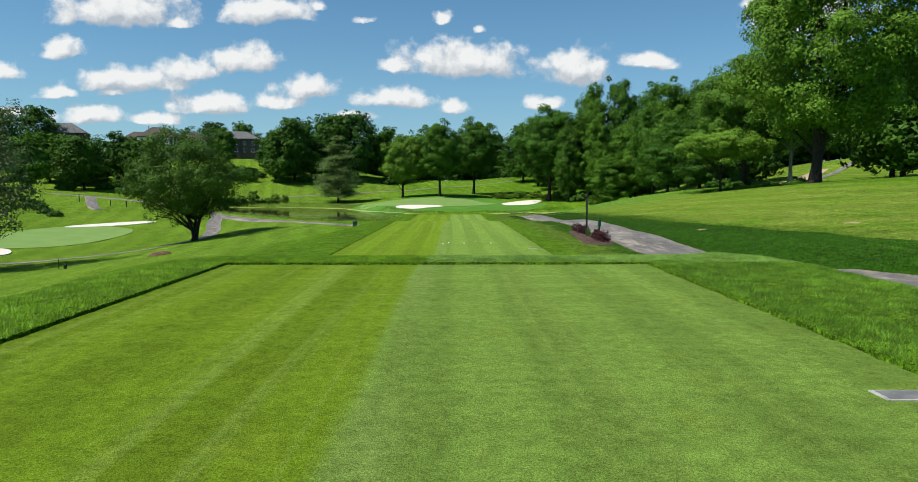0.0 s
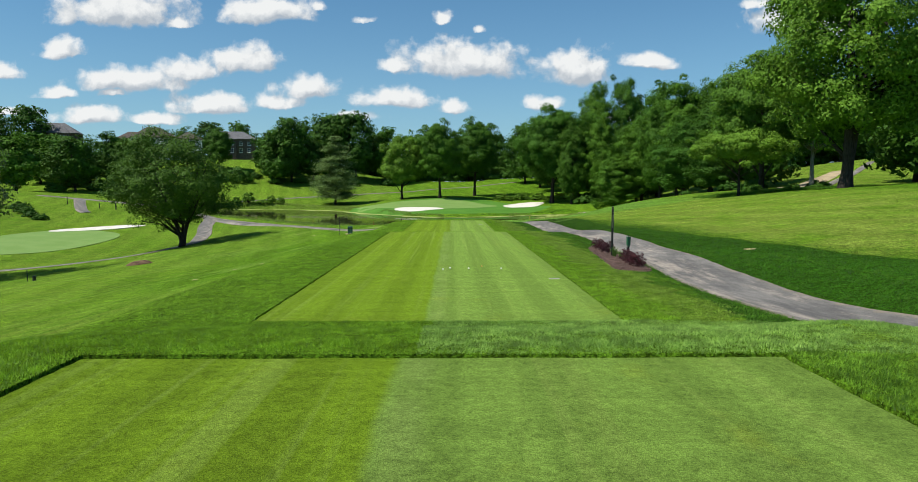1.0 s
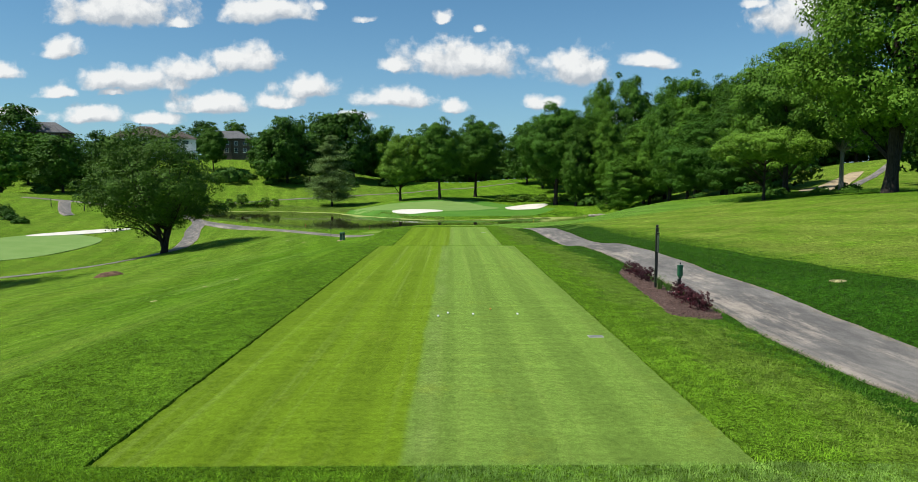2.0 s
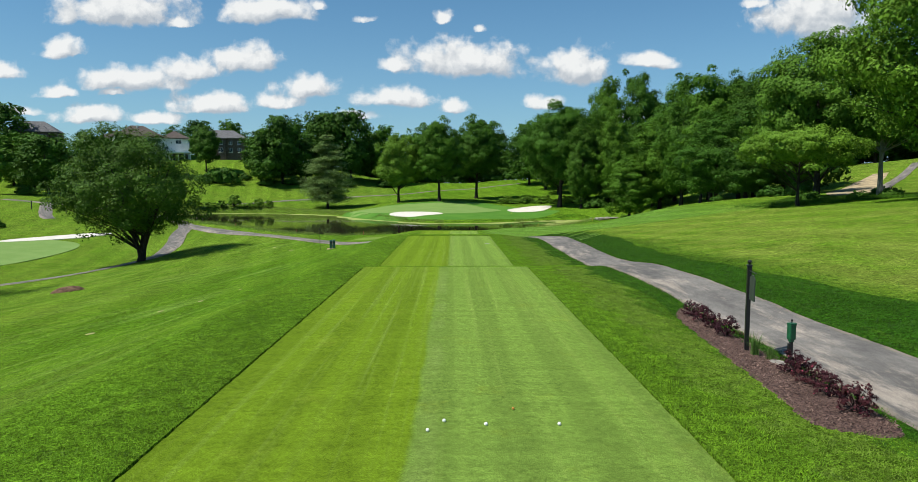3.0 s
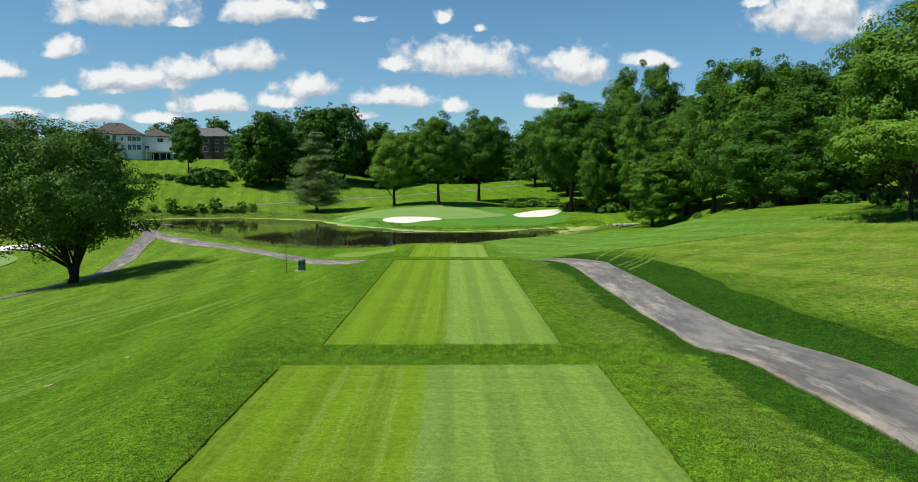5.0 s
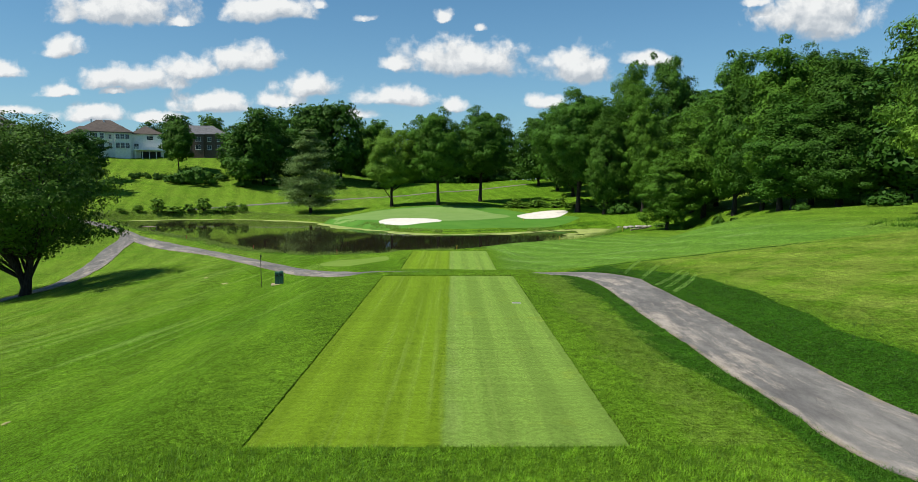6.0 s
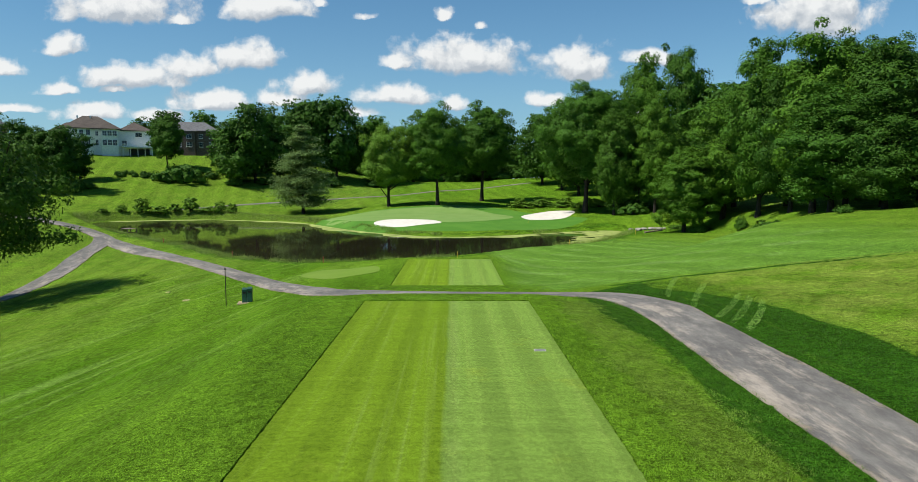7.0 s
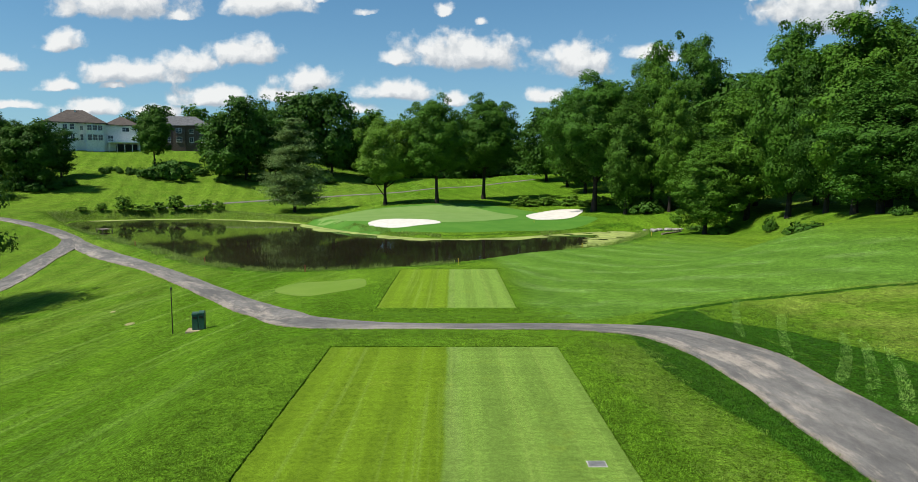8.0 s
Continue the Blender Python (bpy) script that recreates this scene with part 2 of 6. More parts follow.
def asphalt_material():
    g = Graph("worn_asphalt")
    lane = g.nt.nodes.new("ShaderNodeCombineXYZ")
    g.put(lane, 0, g.math("MULTIPLY", g.attr("side"), 1.5)), g.put(lane, 1, g.attr("run"))

    def down(by):
        n = g.nt.nodes.new("ShaderNodeVectorMath")
        n.operation = "MULTIPLY"
        g.put(n, 0, lane.outputs[0]), g.put(n, 1, by)
        return n.outputs[0]

    n1, n2, n3 = g.noise(0.25, 5, 0.65, down((1.6, 0.5, 1))), g.noise(1.6, 6, 0.75, down((1.5, 0.6, 1))), g.noise(50, 4, 0.85)
    col = g.mix(g.ramp(n1, 0.38, 0.64), (0.1020, 0.0965, 0.0900), (0.1720, 0.1610, 0.1460))
    col = g.mix(g.ramp(g.noise(0.5, 6, 0.7, down((1.8, 0.22, 1))), 0.50, 0.66, 0, 0.32), col, (0.0640, 0.0600, 0.0570))
    bias = g.math("MULTIPLY", g.attr("side"), -0.05)
    col = g.mix(g.ramp(g.math("ADD", bias, g.noise(0.5, 9, 0.80, down((1.6, 0.30, 1)))), 0.49, 0.63, 0, 0.75), col, (0.33, 0.285, 0.235))
    col = g.vary(col, n2, 0.36, 0.66, 1.12, 0.80)
    edge = g.math("ADD", g.attr("edge"), g.math("MULTIPLY", g.math("SUBTRACT", g.noise(1.4, 5, 0.75), 0.5), 0.8))
    col = g.mix(g.ramp(edge, 0.84, 1.08, 0, 0.75), col, (0.231, 0.189, 0.1295))
    col = g.vary(col, n3, 0.32, 0.70, 1.25, 0.70)
    g.bump(n3, 0.5, 0.01)
    return g.done(col, 0.9, 0, 0.2)


def leaf_material(name, dark, light, share=0.32, upright=False):
    g = Graph(name)
    share *= 0.36 if not upright else 1
    v = g.math("ADD", g.math("MULTIPLY", g.per_island(), 0.75), g.math("MULTIPLY", g.per_object(), 0.25))
    if upright:
        col = g.mix(v, dark, light)
        col = g.vary(col, g.noise(2.2, 6, 0.8), 0.39, 0.61, 1.55, 0.44)
    else:
        v = g.math("ADD", g.math("MULTIPLY", g.per_island(), 0.55), g.math("MULTIPLY", g.noise(0.8, 3), 0.45))
        col = g.mix(v, tuple(c * 0.8 for c in dark), tuple(min(1, c * 1.24) for c in light))
    col = g.mix(g.ramp(g.noise(0.35, 3), 0.3, 0.7, 0, 0.40), col, tuple(c * 0.8 for c in dark))
    if not upright:
        # one tree is darker or more yellow than the next
        col = g.mix(1.0, col, g.mix(g.per_object(), (0.64, 0.74, 0.82), (1.10, 1.08, 1.0)), "MULTIPLY")
    g.done(col, 0.5 if upright else 0.6, 0, 0.09 if upright else 0.10)
    if upright:
        # a sward takes the light as a level surface would
        geo, up = g.nt.nodes.new("ShaderNodeNewGeometry"), g.nt.nodes.new("ShaderNodeVectorMath")
        up.operation = "MULTIPLY_ADD"
        g.put(up, 0, geo.outputs["Normal"]), g.put(up, 1, (0.7, 0.7, 0.5)), g.put(up, 2, (0, 0, 0.6))
        nor = g.nt.nodes.new("ShaderNodeVectorMath")
        nor.operation = "NORMALIZE"
        g.put(nor, 0, up.outputs[0])
        g.nt.links.new(nor.outputs[0], g.bsdf.inputs["Normal"])
    g.leafy(share, g.mix(0.5, col, tuple(min(1, c * 1.4) for c in light)))
    return g.mat


def bark_material(name, a, b):
    g = Graph(name)
    n = g.noise(1.0, 6, 0.7, g.scaled((9, 9, 1.6)))
    col = g.mix(g.ramp(n, 0.3, 0.7), a, b)
    g.bump(n, 0.8, 0.05)
    return g.done(col, 0.95, 0, 0.1)


def water_material():
    g = Graph("pond_water")
    n1 = g.noise(1.2, 3, 0.5, g.scaled((1, 0.6, 1)))
    g.bump(n1, 0.06, 0.05)
    col = g.mix(g.ramp(g.noise(0.05, 3), 0.3, 0.7), (0.014, 0.0126, 0.007), (0.0238, 0.021, 0.0112))
    g.bsdf.inputs["IOR"].default_value = 1.33
    return g.done(col, 0.04, 0, 0.5)


def brick_material(name, a, b, mortar):
    g = Graph(name)
    n = g.nt.nodes.new("ShaderNodeTexBrick")
    mp = g.nt.nodes.new("ShaderNodeCombineXYZ")
    x, y, z = g.xyz()
    g.put(mp, 0, g.math("ADD", x, y)), g.put(mp, 1, z)
    g.put(n, "Vector", mp.outputs[0])
    n.inputs["Scale"].default_value = 4.0
    n.inputs["Color1"].default_value, n.inputs["Color2"].default_value, n.inputs["Mortar"].default_value = (*a, 1), (*b, 1), (*mortar, 1)
    n.inputs["Mortar Size"].default_value = 0.015
    col = g.mix(g.ramp(g.noise(0.6, 4), 0.3, 0.7, 0, 0.3), n.outputs[0], tuple(c * 0.7 for c in a))
    return g.done(col, 0.9, 0, 0.2)


ROUGH = rough_grass_material()
ASPHALT = asphalt_material()
WATER_MAT = water_material()
GREEN_MAT = green_material("putting_green", (0.140, 0.236, 0.055), (0.162, 0.258, 0.068))
ISLET_MAT = green_material("mown_turf", (0.116, 0.196, 0.018), (0.138, 0.216, 0.028))
APRON_MAT = green_material("green_apron", (0.060, 0.166, 0.016), (0.078, 0.192, 0.021))
SAND = simple("bunker_sand", (0.575, 0.54, 0.475), 0.95, 0, 0.05, 0.8, 0.01, 0.1)
TAN_SAND = simple("tan_dirt", (0.322, 0.259, 0.161), 0.95, 0, 0.15, 0.6, 0.02, 0.1)
PALE_TURF = simple("worn_sandy_turf", (0.252, 0.238, 0.105), 0.95, 0, 0.3, 4.0, 0.02, 0.1)
ALGAE = simple("algae_edge", (0.25, 0.295, 0.08), 0.8, 0, 0.15, 0.5, 0.0, 0.2)
MULCH = simple("red_brown_mulch", (0.095, 0.060, 0.050), 0.95, 0, 0.36, 22, 0.04, 0.1)
BARK = bark_material("grey_bark", (0.0182, 0.0147, 0.0126), (0.0525, 0.0441, 0.0364))
PALE_BARK = bark_material("pale_bark", (0.154, 0.14, 0.119), (0.294, 0.273, 0.238))
LEAF = leaf_material("maple_leaves", (0.0370, 0.1010, 0.0065), (0.0900, 0.1960, 0.0170), 0.30)
LEAF_DARK = leaf_material("dark_leaves", (0.0255, 0.0750, 0.0060), (0.0650, 0.1460, 0.0145), 0.30)
LEAF_DEEP = leaf_material("deep_green_leaves", (0.0300, 0.0760, 0.0070), (0.0740, 0.1460, 0.0150), 0.28)
LEAF_LIGHT = leaf_material("light_leaves", (0.0699, 0.1523, 0.0107), (0.1539, 0.2734, 0.0260), 0.34)
LEAF_GREY = leaf_material("grey_green_leaves", (0.052, 0.084, 0.034), (0.118, 0.158, 0.066), 0.35)
NEEDLE = leaf_material("pine_needles", (0.150, 0.225, 0.055), (0.250, 0.330, 0.095), 0.5)
CHIP = leaf_material("bark_chip", (0.045, 0.026, 0.021), (0.230, 0.155, 0.125), 0.02, True)
ORNAMENTAL = leaf_material("ornamental_blades", (0.040, 0.090, 0.012), (0.110, 0.190, 0.050), 0.4)
SHRUB_RED = leaf_material("dark_red_leaves", (0.028, 0.0098, 0.0126), (0.084, 0.0252, 0.0308), 0.25)
BLADE = leaf_material("grass_blades", (0.096, 0.212, 0.0050), (0.175, 0.318, 0.0180), 0.30, True)
BLADE_FINE = leaf_material("long_grass_blades", (0.032, 0.105, 0.0010), (0.255, 0.460, 0.022), 0.30, True)
BLADE_DEEP = leaf_material("deep_grass_blades", (0.020, 0.074, 0.0016), (0.200, 0.370, 0.0300), 0.30, True)
# the light end carries the blades' whitish gloss as colour
BLADE_PALE = leaf_material("pale_long_blades", (0.030, 0.098, 0.0030), (0.290, 0.450, 0.100), 0.30, True)
BLADE_DRY = leaf_material("dry_grass_blades", (0.095, 0.178, 0.010), (0.175, 0.255, 0.040), 0.28, True)
LEAF_LUSH = leaf_material("lush_blades", (0.0315, 0.098, 0.0028), (0.063, 0.1435, 0.0098), 0.25, True)
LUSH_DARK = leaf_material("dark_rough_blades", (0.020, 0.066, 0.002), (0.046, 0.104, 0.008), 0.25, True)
REED = leaf_material("reeds", (0.098, 0.182, 0.0175), (0.224, 0.301, 0.063), 0.3, True)
PINK = simple("pink_flowers", (0.315, 0.042, 0.084), 0.7)
STAKE_RED = simple("red_stake_paint", (0.266, 0.063, 0.028), 0.6)
STAKE_YELLOW = simple("yellow_stake_paint", (0.42, 0.315, 0.035), 0.6)
WALL_WHITE = simple("painted_white_brick", (0.74, 0.735, 0.71), 0.8, 0, 0.05, 2.0)
ROOF_BROWN = simple("brown_shingles", (0.078, 0.062, 0.052), 0.9, 0, 0.15, 1.5)
ROOF_GREY = simple("grey_shingles", (0.105, 0.105, 0.1085), 0.9, 0, 0.15, 1.5)
BRICK = brick_material("dark_red_brick", (0.112, 0.076, 0.062), (0.088, 0.060, 0.050), (0.175, 0.156, 0.144))
BRICK_RED = brick_material("red_brick", (0.252, 0.084, 0.0595), (0.21, 0.07, 0.0525), (0.28, 0.231, 0.196))
PANE = simple("window_glass", (0.0245, 0.0336, 0.0434), 0.12, 0, 0.1, 0.5, 0, 0.6)
STONE = simple("grey_stone", (0.252, 0.231, 0.203), 0.9, 0, 0.2, 3.0, 0.02, 0.2)
WOOD_GREY = simple("weathered_wood", (0.182, 0.147, 0.112), 0.9, 0, 0.2, 5.0, 0.01, 0.2)
SOIL = simple("bare_soil", (0.112, 0.07, 0.0455), 0.95, 0, 0.25, 3.0, 0.04, 0.1)
ORANGE = simple("orange_plastic", (0.525, 0.224, 0.035), 0.5)
BLACK_METAL = simple("black_painted_metal", (0.0084, 0.0084, 0.0091), 0.4, 0.0, 0.1, 9, 0, 0.5)
GREEN_PLASTIC = simple("green_enamel", (0.0084, 0.077, 0.035), 0.35, 0, 0.1, 9, 0, 0.5)
BIN_GREEN = simple("dark_green_plastic", (0.014, 0.070, 0.048), 0.45, 0, 0.1, 5, 0, 0.5)
CONCRETE = simple("pale_concrete", (0.322, 0.308, 0.28), 0.9, 0, 0.15, 5, 0.01, 0.2)
WHITE_PAINT = simple("white_paint", (0.80, 0.80, 0.78), 0.5, 0, 0.04, 3)

# ---------------------------------------------------------------- ground shape
GX = np.array([-140., -95, -60, -35, -18, -8, 8, 20, 42, 80])
GY = np.array([-10., 35, 70, 100, 130, 165, 205, 245, 285, 330])
GZ = np.array([
    [-9, -9, -8.5, -5, -2, 1.0, 1.0, 1.5, 3.2, 4.2],
    [-9, -9, -8.3, -5.3, -2.7, -0.1, -0.1, 1.2, 3.3, 4.6],
    [-8.5, -9, -8.4, -5.4, -4.0, -1.5, -1.0, 0.3, 3.4, 4.6],
    [-7, -8, -8.7, -6.2, -4.5, -2.2, -1.9, -0.9, 2.2, 3.8],
    [-4.5, -7, -8.7, -5.5, -4.6, -4.0, -4.0, -2.4, 1.4, 4.0],
    [-1, -5.2, -6.6, -5.0, -5.2, -5.2, -5.0, -4.0, -1.0, 3.2],
    [1.5, -1.8, -4.0, -4.4, -4.4, -4.2, -4.2, -4.0, -2.4, 1.8],
    [1.5, -2.4, -3.4, -3.7, -1.8, -1.2, -1.4, -2.4, -1.2, 2.2],
    [8.5, 6.2, 2.6, 0.2, -0.4, 0.0, 0.2, 0.6, 2.0, 4.0],
    [18, 17.5, 13, 7.0, 5.0, 5.0, 5.0, 6.0, 7.0, 8.0]])
WATER = -5.3


def ss(a, b, v):
    """Smooth step of v from a to b."""
    u = np.clip((np.asarray(v, float) - a) / (b - a), 0, 1)
    return u * u * (3 - 2 * u)


def spline(k, f, v):
    """Monotone-tangent cubic through knots k with values f (rows), at v."""
    d = np.gradient(f, k, axis=0)
    v = np.clip(v, k[0], k[-1])
    i = np.clip(np.searchsorted(k, v) - 1, 0, len(k) - 2)
    h = (k[i + 1] - k[i])[:, None]
    u = ((v - k[i]) / h[:, 0])[:, None]
    return ((2 * u**3 - 3 * u**2 + 1) * f[i] + (u**3 - 2 * u**2 + u) * h * d[i]
            + (3 * u**2 - 2 * u**3) * f[i + 1] + (u**3 - u**2) * h * d[i + 1])


def base_height(x, y):
    x, y = np.broadcast_arrays(np.asarray(x, float), np.asarray(y, float))
    shape = x.shape
    x, y = x.ravel(), y.ravel()
    rows = spline(GY, GZ, y)
    k, f = GX, rows.T
    d = np.gradient(f, k, axis=0)
    xc = np.clip(x, k[0], k[-1])
    i = np.clip(np.searchsorted(k, xc) - 1, 0, len(k) - 2)
    n = np.arange(len(x))
    h = k[i + 1] - k[i]
    u = (xc - k[i]) / h
    z = ((2 * u**3 - 3 * u**2 + 1) * f[i, n] + (u**3 - 2 * u**2 + u) * h * d[i, n]
         + (3 * u**2 - 2 * u**3) * f[i + 1, n] + (u**3 - u**2) * h * d[i + 1, n])
    return z.reshape(shape)


# the four tee boxes: x0, x1, y0, y1, z at the near and far end
TEES = [(-5.2, 4.5, -14.0, 14.9, 1.38, 1.34), (-5.25, 4.35, 22.5, 60.0, 0.2, -0.2),
        (-5.1, 4.15, 65.2, 96.2, -0.93, -1.26), (-5.35, 4.15, 113.5, 134.2, -3.2, -3.46)]


def rect_dist(x, y, x0, x1, y0, y1):
    """Distance outside a rectangle; negative inside."""
    dx = np.maximum(x0 - x, x - x1)
    dy = np.maximum(y0 - y, y - y1)
    return np.where((dx > 0) & (dy > 0), np.hypot(dx, dy), np.maximum(dx, dy))


def tee_height(t, y):
    return t[4] + (t[5] - t[4]) * np.clip((y - t[2]) / (t[3] - t[2]), 0, 1)


POND = [(-92, 233), (-72, 242), (-57, 238), (-43, 232), (-34, 221), (-25, 207), (-17, 197), (-9, 189), (-2, 185.5),
        (6, 186.5), (14.5, 191), (22.8, 197), (30, 200.5), (34.5, 200.5), (36.3, 196), (34, 189), (31, 183), (24.5, 172.5), (19, 168), (9.7, 161), (2.2, 154), (-3.3, 148.8), (-8, 145.8),
        (-16, 143.5), (-24, 146), (-36, 157), (-46, 170), (-61, 186), (-74, 199), (-89, 219)]


def poly_dist(x, y, pts):
    """Signed distance to a closed outline; negative inside."""
    x, y = np.asarray(x, float), np.asarray(y, float)
    best = np.full(x.shape, 1e9)
    inside = np.zeros(x.shape, bool)
    for (ax, ay), (bx, by) in zip(pts, pts[1:] + pts[:1]):
        ex, ey = bx - ax, by - ay
        u = np.clip(((x - ax) * ex + (y - ay) * ey) / (ex * ex + ey * ey), 0, 1)
        best = np.minimum(best, np.hypot(x - ax - u * ex, y - ay - u * ey))
        cross = (ay > y) != (by > y)
        with np.errstate(divide="ignore", invalid="ignore"):
            inside ^= cross & (x < ax + (y - ay) / (by - ay + 1e-12) * ex)
    return np.where(inside, -best, best)


def smooth_loop(pts, per=6):
    """Closed Catmull-Rom loop through pts."""
    out, n = [], len(pts)
    for i in range(n):
        p = [np.array(pts[(i + k - 1) % n], float) for k in range(4)]
        for j in range(per):
            u = j / per
            out.append(tuple(0.5 * (2 * p[1] + (p[2] - p[0]) * u + (2 * p[0] - 5 * p[1] + 4 * p[2] - p[3]) * u**2
                                    + (3 * p[1] - p[0] - 3 * p[2] + p[3]) * u**3)))
    return out


POND_LINE = smooth_loop(POND, 4)


def height(x, y):
    """The ground's height, with the tee terraces, the pond's bowl and the green's plateau."""
    x, y = np.broadcast_arrays(np.asarray(x, float), np.asarray(y, float))
    z = base_height(x, y)
    # a level terrace before the houses
    z = z + 3.0 * np.exp(-((x + 150) / 24) ** 2 - ((y - 306) / 10) ** 2)
    z = z - np.maximum(z - 15.4, 0) * ss(-122, -110, x) * (1 - ss(-80, -60, x)) * ss(300, 315, y)
    # terraces
    for t in TEES:
        d = rect_dist(x, y, t[0], t[1], t[2], t[3])
        zt = tee_height(t, y)
        if t is TEES[0]:
            # steep bank on the low side
            u = np.where(x < t[0], (d - 1.1) / 4.6, (d - 3.2) / 3.4)
        else:
            u = (d - 0.9) / 5.6
        z = z + (zt - z) * (1 - ss(0, 1, u))
    # a lip of taller turf round the tees
    for t in TEES:
        d = rect_dist(x, y, t[0], t[1], t[2], t[3])
        z = z + (0.045 if t is TEES[0] else 0.025) * np.exp(-((d - 0.45) / 0.45) ** 2) * (d > 0)
    # the cart path runs in a shallow trough beside the first tee
    z = z - 0.55 * np.exp(-((x - 11.6 - 0.62 * np.maximum(21 - y, 0)) / 2.3) ** 2) * (1 - ss(24, 40, y))
    # it holds its height beside the second tee, then drops with the terrace
    z = z + 0.30 * ss(42, 54, y) * (1 - ss(59.5, 65.5, y)) * np.exp(-((x - 10.8) / 3.6) ** 2)
    # the green's plateau
    r = np.hypot((x - 0) / 27, (y - 216) / 21)
    z = z + (-3.55 + 0.012 * (y - 216) - z) * (1 - ss(0.75, 1.25, r)) * 0.9
    # the fairway that climbs beyond the wood's gap
    z = z + 9 * ss(62, 125, x) * ss(105, 180, y) * (1 - ss(260, 330, y))
    # pond
    dp = poly_dist(x, y, POND_LINE)
    # low ground round the cove
    w = ss(6, 16, x) * (1 - ss(24, 36, dp)) * (1 - ss(198, 208, y)) * (1 - ss(46, 56, x))
    z = z + w * (np.minimum(z, WATER + 0.3 + 0.058 * np.maximum(dp, 0)) - z)
    z = np.where(dp < 12, np.minimum(z, WATER + 0.12 + np.maximum(dp, -9) * 0.22 + ss(0, 12, dp) * 8), z)
    z = np.where(dp > 0, np.maximum(z, WATER + 0.12 - 5 * ss(2, 22, dp)), z)
    return z

# ---------------------------------------------------------------- building helpers
def mesh_of(name, verts, faces, material=None, smooth=False):
    me = bpy.data.meshes.new(name)
    me.from_pydata(np.asarray(verts, float).tolist() if not isinstance(verts, list) else verts, [], faces if isinstance(faces, list) else faces.tolist())
    if material:
        me.materials.append(material)
    if smooth:
        me.polygons.foreach_set("use_smooth", [True] * len(me.polygons))
    me.update()
    if smooth:
        me.set_sharp_from_angle(angle=radians(38))
    return me


def under(ob, parent):
    ob.parent = parent
    return ob


def part(name, bm, material, parent, label=""):
    """Links a bmesh as one mesh object under a thing or a part."""
    me = bpy.data.meshes.new(name)
    bm.to_mesh(me)
    bm.free()
    me.materials.append(material)
    ob = new(name, me)
    ob.parent = parent
    if label:
        ob["label"] = label
    return ob


def float_attr(me, name, values):
    a = me.attributes.new(name, "FLOAT", "POINT")
    a.data.foreach_set("value", np.asarray(values, float).ravel())


def sheet_faces(rows, cols, closed=False):
    i = np.arange(rows - 1)[:, None]
    j = np.arange(cols if closed else cols - 1)[None, :]
    a = i * cols + j
    b = i * cols + (j + 1) % cols
    return np.stack([a, b, b + cols, a + cols], -1).reshape(-1, 4)


# ---------------------------------------------------------------- paths: x, y, width
PATH_MAIN = [(26, -6, 3.2), (21.5, 3, 3.2), (17.4, 9.5, 3.2), (14.2, 15, 3.3), (11.7, 20.5, 3.4), (10.4, 26, 3.4), (10.2, 31, 3.2), (10.4, 36, 2.9), (10.7, 43, 2.85),
             (10.72, 50, 2.8), (10.7, 58, 2.8), (10.35, 65, 2.65), (10.35, 71, 2.65), (10.6, 78, 2.8), (10.9, 86, 2.95), (11.15, 92, 3.05), (11.1, 96, 3.0),
             (9.7, 101.0, 2.5), (6.7, 103.3, 2.1), (3.5, 103.6, 1.9), (0.0, 103.0, 2.0), (-4.4, 103.4, 2.2), (-8.6, 107.0, 2.4), (-14.2, 117.0, 2.5), (-23.2, 130.5, 2.6),
             (-39.5, 152, 2.6), (-59.0, 174.6, 2.8), (-70, 187, 2.8), (-82, 195.5, 2.8), (-98, 201, 2.8), (-125, 205, 2.8)]
PATH_BRANCH = [(-67, 184, 2.6), (-63.6, 177, 3.2), (-60.6, 166, 3.3), (-56.0, 153, 3.4), (-52.6, 142, 3.2), (-50.0, 131, 2.9), (-52.5, 120, 2.6), (-59.0, 109.5, 2.3), (-67, 100, 2.2),
               (-80, 90, 2.2), (-110, 78, 2.2)]
PATH_FAR = [(-80, 247, 1.8), (-66, 257, 1.8), (-50, 268, 1.8), (-30, 285, 1.8), (-10, 300, 1.8), (10, 308, 1.8), (30, 315, 1.8)]
PATH_KNOLL = [(-97.0, 179.5, 2.6), (-99.8, 182.5, 2.8), (-104.5, 190, 3.0), (-108.8, 197.5, 3.0), (-112, 203, 2.8)]


def path_line(pts, step=0.7):
    p = np.array(pts, float)
    p = np.vstack([2 * p[0] - p[1], p, 2 * p[-1] - p[-2]])
    out = []
    for i in range(1, len(p) - 2):
        n = max(2, int(np.hypot(*(p[i + 1] - p[i])[:2]) / step))
        for j in range(n):
            u = j / n
            out.append(0.5 * (2 * p[i] + (p[i + 1] - p[i - 1]) * u + (2 * p[i - 1] - 5 * p[i] + 4 * p[i + 1] - p[i + 2]) * u**2
                              + (3 * p[i] - p[i - 1] - 3 * p[i + 1] + p[i + 2]) * u**3))
    out.append(p[-2])
    return np.array(out)


